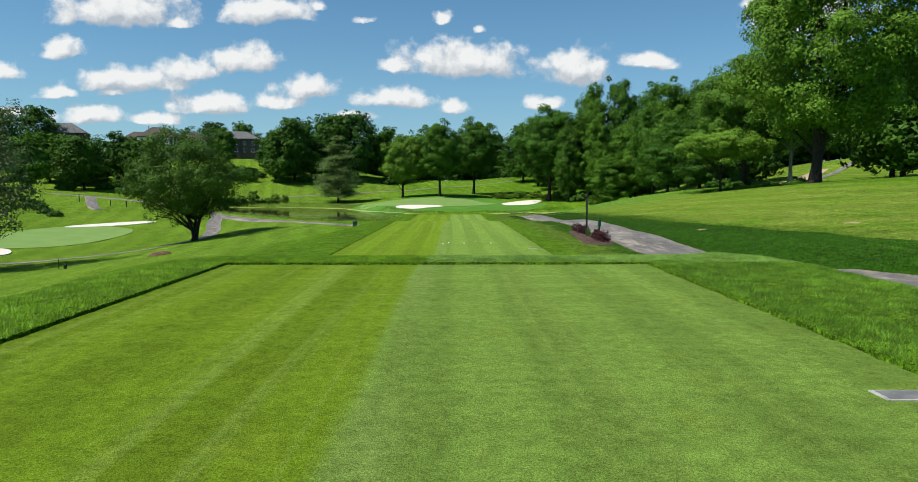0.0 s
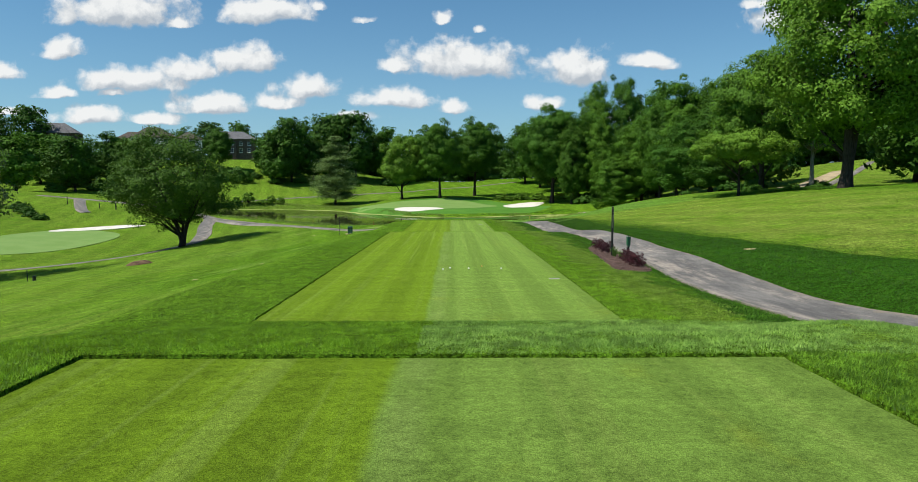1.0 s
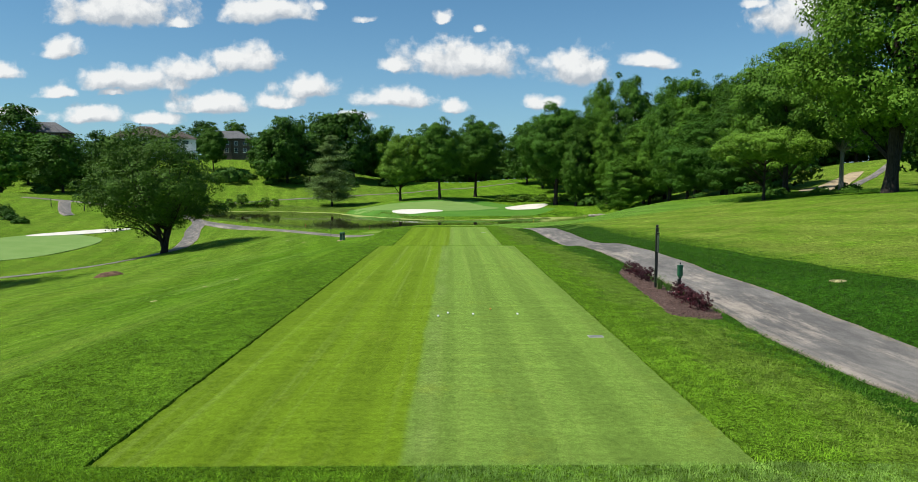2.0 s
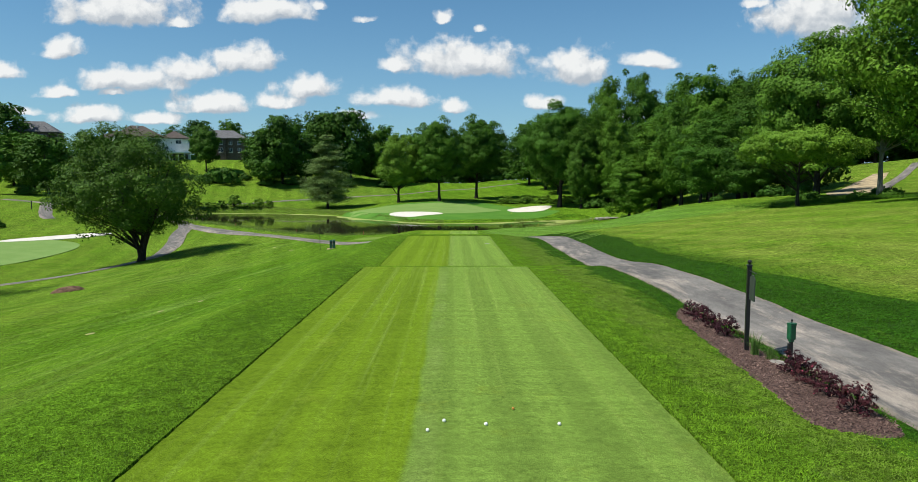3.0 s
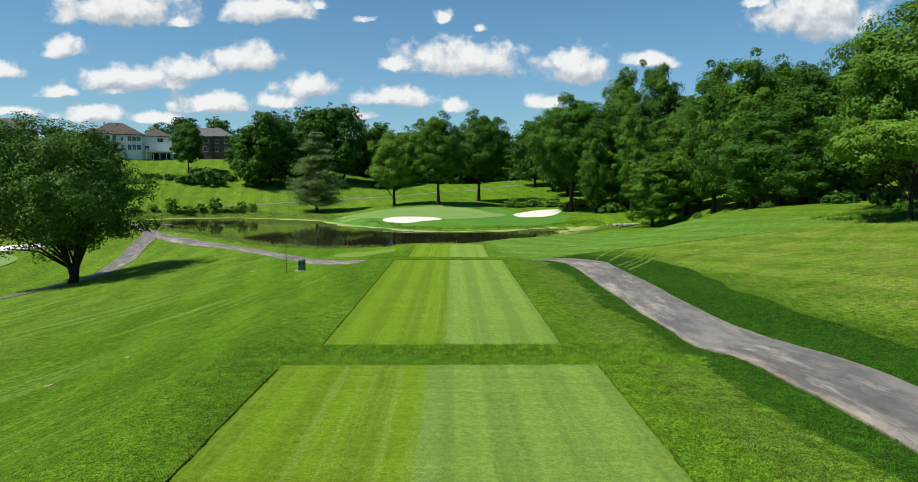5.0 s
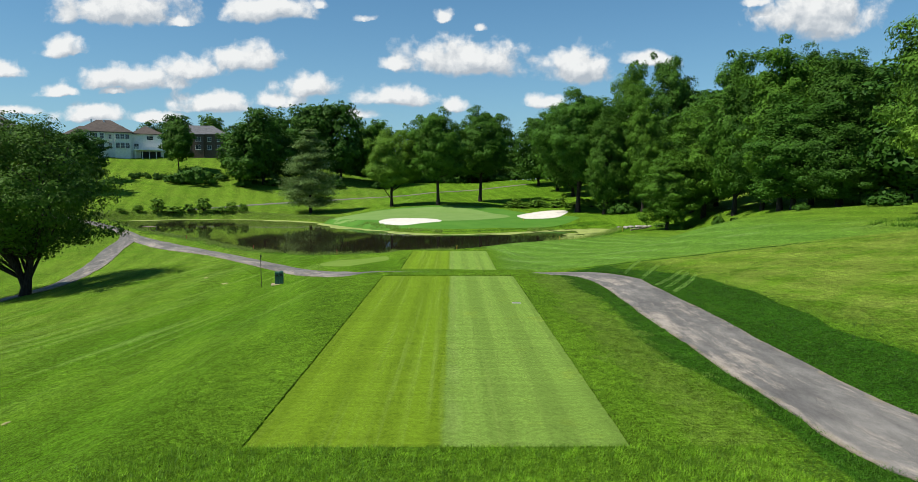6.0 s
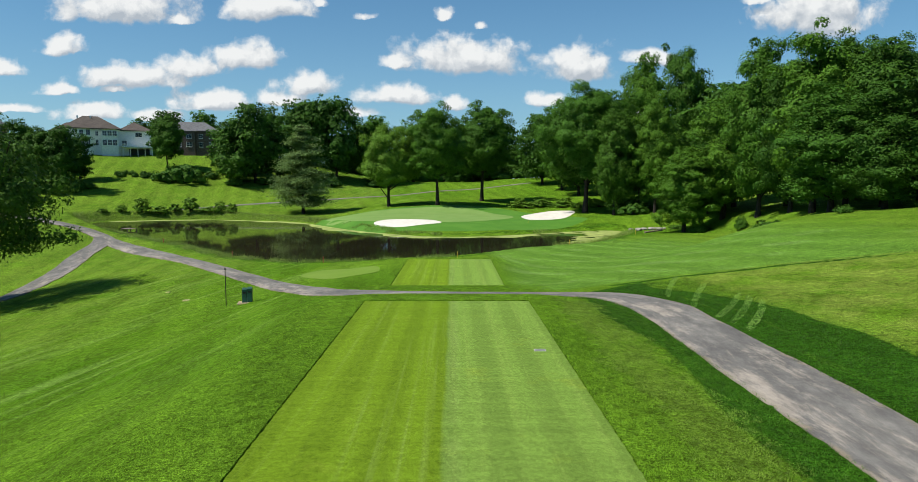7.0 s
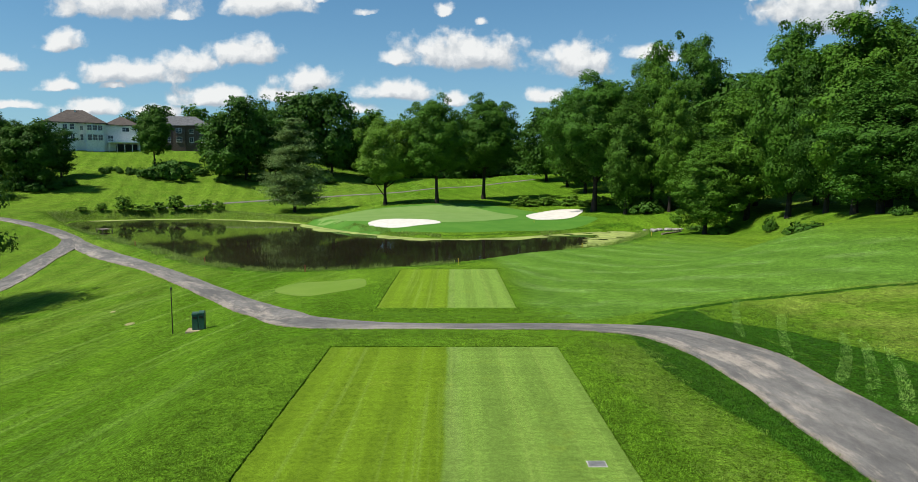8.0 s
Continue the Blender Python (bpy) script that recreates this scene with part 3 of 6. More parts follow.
PATH_TRAIL = [(56, 114, 3.5), (62, 124, 6.0), (70, 136, 6.5), (80, 148, 5.0), (92, 162, 3.0)]
PATH_GAP = [(61, 112, 1.8), (67, 123, 1.8), (76, 136, 1.8), (88, 150, 1.8), (104, 168, 1.8)]
PATH_LINES = [path_line(q) for q in (PATH_MAIN, PATH_BRANCH, PATH_FAR, PATH_KNOLL, PATH_TRAIL, PATH_GAP)]


def path_dist(x, y):
    """Distance beyond the nearest path's edge."""
    best = np.full(np.shape(x), 1e9)
    for line in PATH_LINES:
        lo, hi = line.min(0) - 8, line.max(0) + 8
        sel = (x > lo[0]) & (x < hi[0]) & (y > lo[1]) & (y < hi[1])
        xs, ys = x[sel], y[sel]
        if not len(xs):
            continue
        b = np.full(xs.shape, 1e9)
        for px, py, w in line:
            b = np.minimum(b, np.hypot(xs - px, ys - py) - w / 2)
        best[sel] = np.minimum(best[sel], b)
    return best


# round patches: x, y, half width, half depth, turn in degrees
GREEN = (-8, 222, 23, 17, 0)
APRON = (-3, 216, 33, 25, 0)
BUNKERS = [(-10.6, 205.3, 7.4, 8.2, 8), (23.7, 224, 5.9, 13.8, -22), (-81.8, 157.8, 2.3, 10.8, -37), (-80.5, 111, 4.5, 6.5, 30)]
LEFT_GREEN = (-82, 136, 10, 19.5, -4)
ISLET = (-11.6, 126.6, 3.6, 5.8, 32)


def disc_r(x, y, q):
    a = radians(q[4])
    dx, dy = x - q[0], y - q[1]
    u, v = dx * math.cos(a) + dy * math.sin(a), -dx * math.sin(a) + dy * math.cos(a)
    ang = np.arctan2(v / q[3], u / q[2])
    wave = 1 + 0.045 * np.sin(3 * ang + q[0]) + 0.03 * np.sin(5 * ang + q[1])
    return np.hypot(u / q[2], v / q[3]) / wave


def sunk(x, y):
    """How far the soil lies below the turf and paving laid on it."""
    d = np.zeros(np.shape(x))
    for t in TEES:
        d = np.maximum(d, np.where(rect_dist(x, y, *t[:4]) < 0, 0.16, 0))
    d = np.maximum(d, 0.14 * (1 - ss(-0.45, 0.05, path_dist(x, y))))
    for q in (APRON, LEFT_GREEN, ISLET, *BUNKERS):
        d = np.maximum(d, 0.2 * (1 - ss(0.9, 0.99, disc_r(x, y, q))))
    return d


# where the grass is left long: x0, x1, y0, y1, how densely
LONG = [(-9, 8.5, 15, 22.4, 0.4), (4.6, 8.5, -14, 15, 0.6), (-9.5, -5.3, -14, 15, 0.6), (-8, -5.3, 22, 60, 0.25), (4.4, 8.5, 22, 60, 0.2),
        (-7, 8.5, 60, 65, 0.25), (-7.5, -5.1, 65, 101, 0.2), (4.2, 8.6, 65, 101, 0.15)]


def turn_marks(x, y):
    """Pale arcs in the dark rough where mowers turned."""
    out = np.zeros(np.shape(x))
    for y0, slope, bow in ((88.3, 1.7, 0.09), (89.9, 1.7, 0.07), (91.6, 1.6, 0.09), (95.0, 2.2, -0.08), (99.3, 2.5, -0.09)):
        arc = y - y0 - slope * (x - 13.0) - bow * (x - 13.0) * (x - 16.0)
        out = np.maximum(out, np.exp(-(arc / (0.22 * math.hypot(1, slope))) ** 2) * ss(12.4, 13.2, x) * (1 - ss(16.2, 17.2, x)))
    return out


def build_ground():
    def lines(*spans):
        return np.unique(np.concatenate([np.arange(a, b, s) for a, b, s in spans]).round(3))
    e = 0.012
    xs = np.concatenate([lines((-1500, -200, 130), (-200, -110, 6), (-110, -30, 1.6), (-30, -16, 0.8), (-16, 17, 0.45), (17, 34, 0.8), (34, 80, 1.6), (80, 200, 6), (200, 1501, 130)),
                         [v + s for t in TEES for v in t[:2] for s in (-e, e)]])
    ys = np.concatenate([lines((-1500, -40, 120), (-40, -14, 3), (-14, 140, 0.55), (140, 250, 1.2), (250, 345, 2.5), (345, 420, 15), (420, 1800, 130)),
                         [v + s for t in TEES for v in t[2:4] for s in (-e, e)]])
    xs, ys = np.unique(xs), np.unique(ys)
    X, Y = np.meshgrid(xs, ys)
    Z = height(X, Y)
    rng = np.random.default_rng(3)
    Z = Z - sunk(X, Y)
    keep = (rect_dist(X, Y, -5.6, 4.9, -14, 135) > 0.3) & (np.abs(X) < 60)
    Z = Z + np.where(keep, rng.normal(0, 0.012, Z.shape), 0)
    me = mesh_of("ground", np.stack([X, Y, Z], -1).reshape(-1, 3), sheet_faces(*X.shape), ROUGH, True)
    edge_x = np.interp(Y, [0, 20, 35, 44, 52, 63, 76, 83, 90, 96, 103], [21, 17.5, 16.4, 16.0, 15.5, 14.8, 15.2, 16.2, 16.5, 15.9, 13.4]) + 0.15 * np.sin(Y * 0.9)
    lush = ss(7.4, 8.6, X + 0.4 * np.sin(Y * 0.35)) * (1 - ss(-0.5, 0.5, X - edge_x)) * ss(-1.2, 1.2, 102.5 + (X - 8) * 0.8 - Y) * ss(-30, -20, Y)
    lush = np.maximum(lush, 0.30 * (1 - ss(0.0, 3.5, rect_dist(X, Y, -5.5, 4.8, 15.9, 21.5))))
    shore = poly_dist(X, Y, POND_LINE)
    lush = np.maximum(lush, 0.5 * ss(-0.5, 0.8, shore) * (1 - ss(2.5, 5.5, shore)) * (Y < 205))
    dry = ss(15, 18, X) * (1 - ss(34, 44, X)) * (1 - ss(111, 113.5, Y + 1.2 * np.sin(X * 0.3))) * 0.95
    dry = np.maximum(dry, 0.32 * ss(5.4, 6.2, X) * (1 - ss(7.0, 8.2, X)) * (1 - ss(94, 100, Y)))
    dry = np.maximum(dry, 0.40 * (1 - ss(-31, -21, X)))
    dry = np.maximum(dry, 0.75 * ss(58, 66, X) * ss(100, 112, Y))
    dry = np.maximum(dry, 0.6 * ss(8, 13, -X) * (1 - ss(30, 55, Y)))
    dry = np.maximum(dry, 0.25 * ss(4, 10, X) * ss(103, 112, Y) * (1 - ss(176, 186, Y)))
    long = np.zeros(X.shape)
    for x0, x1, y0, y1, k in LONG:
        long = np.maximum(long, k * (1 - ss(-1.0, 4.5, rect_dist(X, Y, x0, x1, y0, y1))))
    long = np.maximum(long, 0.5 * ss(58, 72, Y) * (1 - ss(108, 120, Y)) * ss(5, 8, -X) * (1 - ss(22, 34, -X)))
    float_attr(me, "long", long)
    # a cooler, closer cut beyond a dark seam in the turf
    seam = np.interp(X, [8, 13, 17, 24, 28, 45], [105.0, 107.0, 107.9, 107.3, 105.6, 98])
    lush = np.maximum(lush, 0.8 * np.exp(-((Y - seam) / 0.55) ** 2) * ss(9, 12, X) * (1 - ss(28, 36, X)))
    mown = ss(0.2, 1.6, Y - seam) * ss(4, 7, X) * (1 - ss(30, 44, X)) * (1 - ss(160, 185, Y))
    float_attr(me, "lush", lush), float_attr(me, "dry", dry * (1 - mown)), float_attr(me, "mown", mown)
    return tagged(new("ground", me), "rolling mown grass of a golf course", "ground", kind="structure")


build_ground()


def drape_path(name, line, label, lift=0.0, material=None):
    d = np.gradient(line[:, :2], axis=0)
    d /= np.linalg.norm(d, axis=1)[:, None]
    side = np.stack([d[:, 1], -d[:, 0]], 1)
    rng = np.random.default_rng(len(line))
    k = np.linspace(-1, 1, 9)
    jit = np.convolve(rng.normal(0, 0.10, len(line) + 4), np.ones(5) / 5, "valid")
    half = line[:, 2] / 2 + jit
    P = line[:, None, :2] + side[:, None, :] * (half[:, None] * k[None, :])[..., None]
    Z = height(P[..., 0], P[..., 1]) + 0.015 + lift + 0.03 * (1 - k[None, :] ** 2)
    V = np.concatenate([P, Z[..., None]], -1)
    rows, cols = Z.shape
    rim_l, rim_r = V[:, :1].copy(), V[:, -1:].copy()
    rim_l[..., 2] -= 0.12
    rim_r[..., 2] -= 0.12
    V = np.concatenate([rim_l, V, rim_r], 1)
    me = mesh_of(name, V.reshape(-1, 3), sheet_faces(rows, cols + 2)[:, ::-1], material or ASPHALT, True)
    float_attr(me, "side", np.broadcast_to(np.concatenate([[-1], k, [1]]), (rows, cols + 2)))
    run = np.concatenate([[0], np.cumsum(np.hypot(*np.diff(line[:, :2], axis=0).T))])
    float_attr(me, "run", np.broadcast_to(run[:, None], (rows, cols + 2)))
    float_attr(me, "edge", np.broadcast_to(np.abs(np.concatenate([[-1], k, [1]])), (rows, cols + 2)))
    return tagged(new(name, me), label, "path", kind="structure")


drape_path("cart_path", PATH_LINES[0], "worn grey asphalt cart path with pale sandy edges")
drape_path("cart_path_branch", PATH_LINES[1], "grey asphalt cart path forking off past a tree", 0.006)
drape_path("cart_path_distant", PATH_LINES[2], "narrow grey cart path on the far slope")
drape_path("cart_path_knoll", PATH_LINES[3], "short bend of grey cart path on a grassy rise")
drape_path("dirt_trail", PATH_LINES[4], "tan sandy track climbing through a gap in the woods", 0.0, TAN_SAND)
drape_path("cart_path_gap", PATH_LINES[5], "grey asphalt cart path through a gap in the woods", 0.02)


def drape_disc(name, q, material, lift, rings=14, spokes=64, dish=0.0):
    a = radians(q[4])
    ang = np.linspace(0, 2 * math.pi, spokes, endpoint=False)
    wave = 1 + 0.045 * np.sin(3 * ang + q[0]) + 0.03 * np.sin(5 * ang + q[1])
    V = []
    for r in np.linspace(0.02, 1, rings):
        u, v = q[2] * r * wave * np.cos(ang), q[3] * r * wave * np.sin(ang)
        x, y = q[0] + u * math.cos(a) - v * math.sin(a), q[1] + u * math.sin(a) + v * math.cos(a)
        V.append(np.stack([x, y, height(x, y) + lift - dish * (1 - r ** 3)], 1))
    rim = V[-1].copy()
    rim[:, 2] -= 0.3
    V.append(rim)
    V = np.concatenate(V)
    faces = sheet_faces(rings + 1, spokes, True).tolist()
    faces.append(list(range(spokes - 1, -1, -1)))
    return new(name, mesh_of(name, V, [list(f[::-1]) for f in faces], material, True))


def build_tee(t, split, pale, label):
    nx, ny = 25, max(20, int((t[3] - t[2]) / 0.22))
    X, Y = np.meshgrid(np.linspace(t[0] + 0.03, t[1] - 0.03, nx), np.linspace(t[2] + 0.03, t[3] - 0.03, ny))
    rng = np.random.default_rng(int(t[2]) + 50)
    Z = tee_height(t, Y) - (0.03 if t is TEES[0] else 0.022) + rng.normal(0, 0.003, X.shape)
    # a worn, uneven cut along the sides
    X[:, 0] += rng.uniform(-0.03, 0.02, ny)
    X[:, -1] += rng.uniform(-0.012, 0.02, ny)
    V = np.stack([X, Y, Z], -1)
    low = V.copy()
    low[..., 2] -= 0.2
    faces = sheet_faces(ny, nx).tolist()
    n = nx * ny
    loop = [j for j in range(nx)] + [i * nx + nx - 1 for i in range(1, ny)] + [(ny - 1) * nx + j for j in range(nx - 2, -1, -1)] + [i * nx for i in range(ny - 2, 0, -1)]
    for a, b in zip(loop, loop[1:] + loop[:1]):
        faces.append([a, n + a, n + b, b])
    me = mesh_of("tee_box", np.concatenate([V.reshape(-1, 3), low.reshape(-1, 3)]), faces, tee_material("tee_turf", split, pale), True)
    return tagged(new("tee_box", me), label, "tee box", "tee boxes in a row", kind="structure")


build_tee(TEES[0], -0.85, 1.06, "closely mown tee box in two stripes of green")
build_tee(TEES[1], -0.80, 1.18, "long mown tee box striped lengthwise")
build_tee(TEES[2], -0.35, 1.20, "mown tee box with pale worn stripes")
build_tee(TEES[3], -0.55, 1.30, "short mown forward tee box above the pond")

tagged(drape_disc("green_apron", APRON, APRON_MAT, 0.03), "deep green mown apron round the putting green", "apron", kind="structure")
tagged(drape_disc("putting_green", GREEN, GREEN_MAT, 0.06), "pale smooth putting green beyond the pond", "putting green", kind="structure")
tagged(drape_disc("putting_green", LEFT_GREEN, GREEN_MAT, 0.05), "pale round putting green in the hollow", "putting green", kind="structure")
tagged(drape_disc("mown_patch", ISLET, ISLET_MAT, 0.012, 8, 40), "small round mown patch by the pond", "lawn", kind="structure")
for q, text in zip(BUNKERS, ("white oval sand bunker before the green", "white sand bunker beside the green",
                             "long white sand bunker behind a green", "small white sand bunker at a green's edge")):
    tagged(drape_disc("sand_bunker", q, SAND, 0.07, 10, 56, 0.0), text, "bunker", "sand bunkers", kind="structure")


def build_water():
    xs, ys = np.arange(-100, 42, 1.0), np.arange(136, 250, 1.0)
    X, Y = np.meshgrid(xs, ys)
    wet = poly_dist(X, Y, POND_LINE) < 1.2
    V = np.stack([X, Y, np.full(X.shape, WATER)], -1).reshape(-1, 3)
    F = sheet_faces(*X.shape)
    F = F[wet.ravel()[F].all(1)]
    used = np.unique(F)
    order = np.zeros(len(V), int)
    order[used] = np.arange(len(used))
    return tagged(new("water", mesh_of("water", V[used], order[F], WATER_MAT, True)), "still dark brown pond reflecting the trees", "pond", kind="structure")


build_water()


def build_algae():
    """A pale scum of algae along the far shore and over the cove."""
    pts = np.array(POND_LINE)
    n = len(pts)
    V = []
    for i in range(0, 41):
        e = pts[(i + 1) % n] - pts[i - 1]
        e /= np.hypot(*e)
        nrm = np.array([-e[1], e[0]])
        if poly_dist(np.array([(pts[i] + nrm)[0]]), np.array([(pts[i] + nrm)[1]]), POND_LINE)[0] > 0:
            nrm = -nrm
        w = 3.6 + 1.3 * math.sin(i * 0.7) + 1.0 * math.sin(i * 1.9)
        V += [(*(pts[i] - nrm * 0.3), WATER + 0.02), (*(pts[i] + nrm * w), WATER + 0.02)]
    tagged(new("algae", mesh_of("algae", V, sheet_faces(41, 2), ALGAE)), "pale green algae along the pond's far shore", "algae", kind="stuff")
    X, Y = np.meshgrid(np.arange(5, 39, 0.35), np.arange(160, 204, 0.35))
    ragged = 0.9 * np.sin(X * 0.9 + np.sin(Y * 0.7)) + 0.6 * np.sin(Y * 1.7 + X * 0.5) + 0.4 * np.sin(X * 3.1 - Y * 2.3)
    # how far beyond the mat's open edge, which runs across the cove's mouth and then along the far shore
    mouth = X - np.interp(Y, [160, 168, 178.5, 189, 204], [16, 18.2, 21.5, 25.5, 27])
    strip = Y - np.interp(X, [4, 14.7, 21.7, 26, 39], [183.6, 187.4, 191.7, 192, 192])
    on = (poly_dist(X, Y, POND_LINE) < 0.5) & (np.maximum(mouth, strip * 1.3) + ragged > 0)
    # a few holes of open water
    on &= np.sin(X * 0.75 + 1) * np.sin(Y * 0.5 + 0.4 * X) < 0.86
    F = sheet_faces(*X.shape)
    F = F[on.ravel()[F].all(1)]
    used = np.unique(F)
    order = np.zeros(X.size, int)
    order[used] = np.arange(len(used))
    V = np.stack([X, Y, np.full(X.shape, WATER + 0.03)], -1).reshape(-1, 3)[used]
    tagged(new("algae", mesh_of("algae", V, order[F], ALGAE)), "pale green algae mat in the pond's cove", "algae", kind="stuff")


build_algae()

# ---------------------------------------------------------------- trees
def tube(V, F, pts, radii, sides=7):
    """Adds a tapered tube along pts to the lists V and F."""
    base = len(V)
    pts = [Vector(p) for p in pts]
    for i, (p, r) in enumerate(zip(pts, radii)):
        d = (pts[min(i + 1, len(pts) - 1)] - pts[max(i - 1, 0)]).normalized()
        a = d.orthogonal().normalized()
        b = d.cross(a)
        for k in range(sides):
            w = 2 * math.pi * k / sides
            V.append(tuple(p + (a * math.cos(w) + b * math.sin(w)) * r))
    for i in range(len(pts) - 1):
        for k in range(sides):
            k2 = (k + 1) % sides
            F.append([base + i * sides + k, base + i * sides + k2, base + (i + 1) * sides + k2, base + (i + 1) * sides + k])
    F.append([base + k for k in range(sides)][::-1])
    F.append([base + (len(pts) - 1) * sides + k for k in range(sides)])


def leaf_mesh(name, centres, normals, sizes, rng, material, slim=0.62, small=False):
    """One mesh of folded leaf sprays: a kite of two triangles at each centre, or one triangle where small."""
    n = len(centres)
    nrm = normals / (np.linalg.norm(normals, axis=1)[:, None] + 1e-9)
    t = rng.normal(size=(n, 3))
    t -= nrm * (t * nrm).sum(1)[:, None]
    t /= np.linalg.norm(t, axis=1)[:, None] + 1e-9
    b = np.cross(nrm, t)
    s = sizes[:, None]
    fold = nrm * s * 0.16
    V = np.stack([centres - t * s, centres + b * s * slim - fold, centres + t * s, centres - b * s * slim - fold], 1).reshape(-1, 3)
    if small:
        V = np.stack([centres - t * s, centres + b * s * slim * 1.7, centres + t * s], 1).reshape(-1, 3)
    i = np.arange(n)[:, None] * 4
    F = np.arange(3 * n).reshape(-1, 3) if small else np.concatenate([i + np.array([[0, 1, 2]]), i + np.array([[0, 2, 3]])], 1).reshape(-1, 3)
    me = bpy.data.meshes.new(name)
    me.vertices.add(len(V))
    me.vertices.foreach_set("co", V.ravel())
    me.loops.add(F.size)
    me.loops.foreach_set("vertex_index", F.ravel())
    me.polygons.add(len(F))
    me.polygons.foreach_set("loop_start", np.arange(0, F.size, 3))
    me.materials.append(material)
    me.update(calc_edges=True)
    return me


def crown_points(rng, H, R, low, clumps, shape):
    """Leaf pads: some gathered on the ends of the boughs, which stand out as lobes, the rest in the hollows between."""
    c = np.array([0, 0, low + (H - low) * {"dome": 0.30, "vase": 0.50}.get(shape, 0.44)])
    up, down = H - c[2], c[2] - low
    power = 2.5

    def at(d, out, pr):
        square = (np.abs(d) ** power).sum(1) ** (-1 / power)
        reach_z = np.where(d[:, 2] > 0, up, down) - pr * 0.8
        p = c + d * (square * out)[:, None] * np.stack([R - pr, R - pr, reach_z], 1)
        p[:, 2] = np.maximum(p[:, 2], low + rng.uniform(0, 0.07, len(p)) * H)
        return p

    def spread(n, jitter):
        k, a = (np.arange(n) + 0.5) / n, np.arange(n) * 2.39996 + rng.uniform(0, 6)
        dz = 1 - (2 if shape != "vase" else 1.7) * k
        rr = np.sqrt(np.maximum(0, 1 - dz * dz))
        d = np.stack([rr * np.cos(a), rr * np.sin(a), dz], 1) + rng.normal(0, jitter, (n, 3))
        return d / np.linalg.norm(d, axis=1)[:, None]

    base = math.sqrt(4 * math.pi * R * (R + up + down) / 3 / clumps)
    # hollows
    n1 = int(clumps * 0.42)
    pr1 = base * rng.uniform(0.75, 1.35, n1)
    p1 = at(spread(n1, 0.15), rng.uniform(0.55, 0.90, n1) if shape != "vase" else rng.uniform(0.3, 0.98, n1), pr1)
    # boughs
    boughs = max(12, clumps // 11)
    bd = spread(boughs, 0.16)
    bc = at(bd, rng.uniform(0.72, 1.0, boughs), np.full(boughs, base * 1.75))
    n2 = clumps - n1
    pick = np.arange(n2) % boughs
    e = rng.normal(size=(n2, 3))
    e = e / np.linalg.norm(e, axis=1)[:, None] + bd[pick] * 0.35
    size = base * rng.uniform(1.0, 1.75, boughs)
    p2 = bc[pick] + e * (size[pick] * rng.uniform(0.35, 1.1, n2))[:, None] * np.array([1.15, 1.15, 0.72])
    pr2 = base * rng.uniform(0.50, 0.95, n2)
    p2[:, 2] = np.clip(p2[:, 2], low, H - pr2 * 0.7)
    return np.column_stack([np.vstack([p1, p2]), np.concatenate([pr1, pr2])])


def foliage(rng, pads, per, size, flat=0.80):
    """Leaf centres, normals and sizes: each pad is a rounded clump of twigs with leaves on its outside."""
    n, twigs = len(pads), max(5, per // 6)
    mid = pads[:, :3].mean(0)
    out = pads[:, :3] - mid
    out /= np.linalg.norm(out, axis=1)[:, None] + 1e-6
    tw = rng.normal(size=(n, twigs, 3)) + out[:, None, :] * 0.55 + np.array([0, 0, 0.30])
    tw /= np.linalg.norm(tw, axis=2)[..., None]
    reach = rng.uniform(0.72, 1.15, (n, twigs))
    pick = np.arange(per) % twigs
    d = tw[:, pick] + rng.normal(size=(n, per, 3)) * 0.48
    d /= np.linalg.norm(d, axis=2)[..., None]
    rad = pads[:, 3][:, None] * reach[:, pick] * rng.uniform(0.45, 1.0, (n, per)) ** 0.45
    p = d * rad[..., None] * np.array([1.12, 1.12, flat])
    C = p + pads[:, None, :3]
    N = d * 0.85 + out[:, None, :] * 0.45 + np.array([0, 0, 0.22]) + rng.normal(size=(n, per, 3)) * 0.34
    S = size * rng.uniform(0.6, 1.25, n * per)
    return C.reshape(-1, 3), N.reshape(-1, 3), S


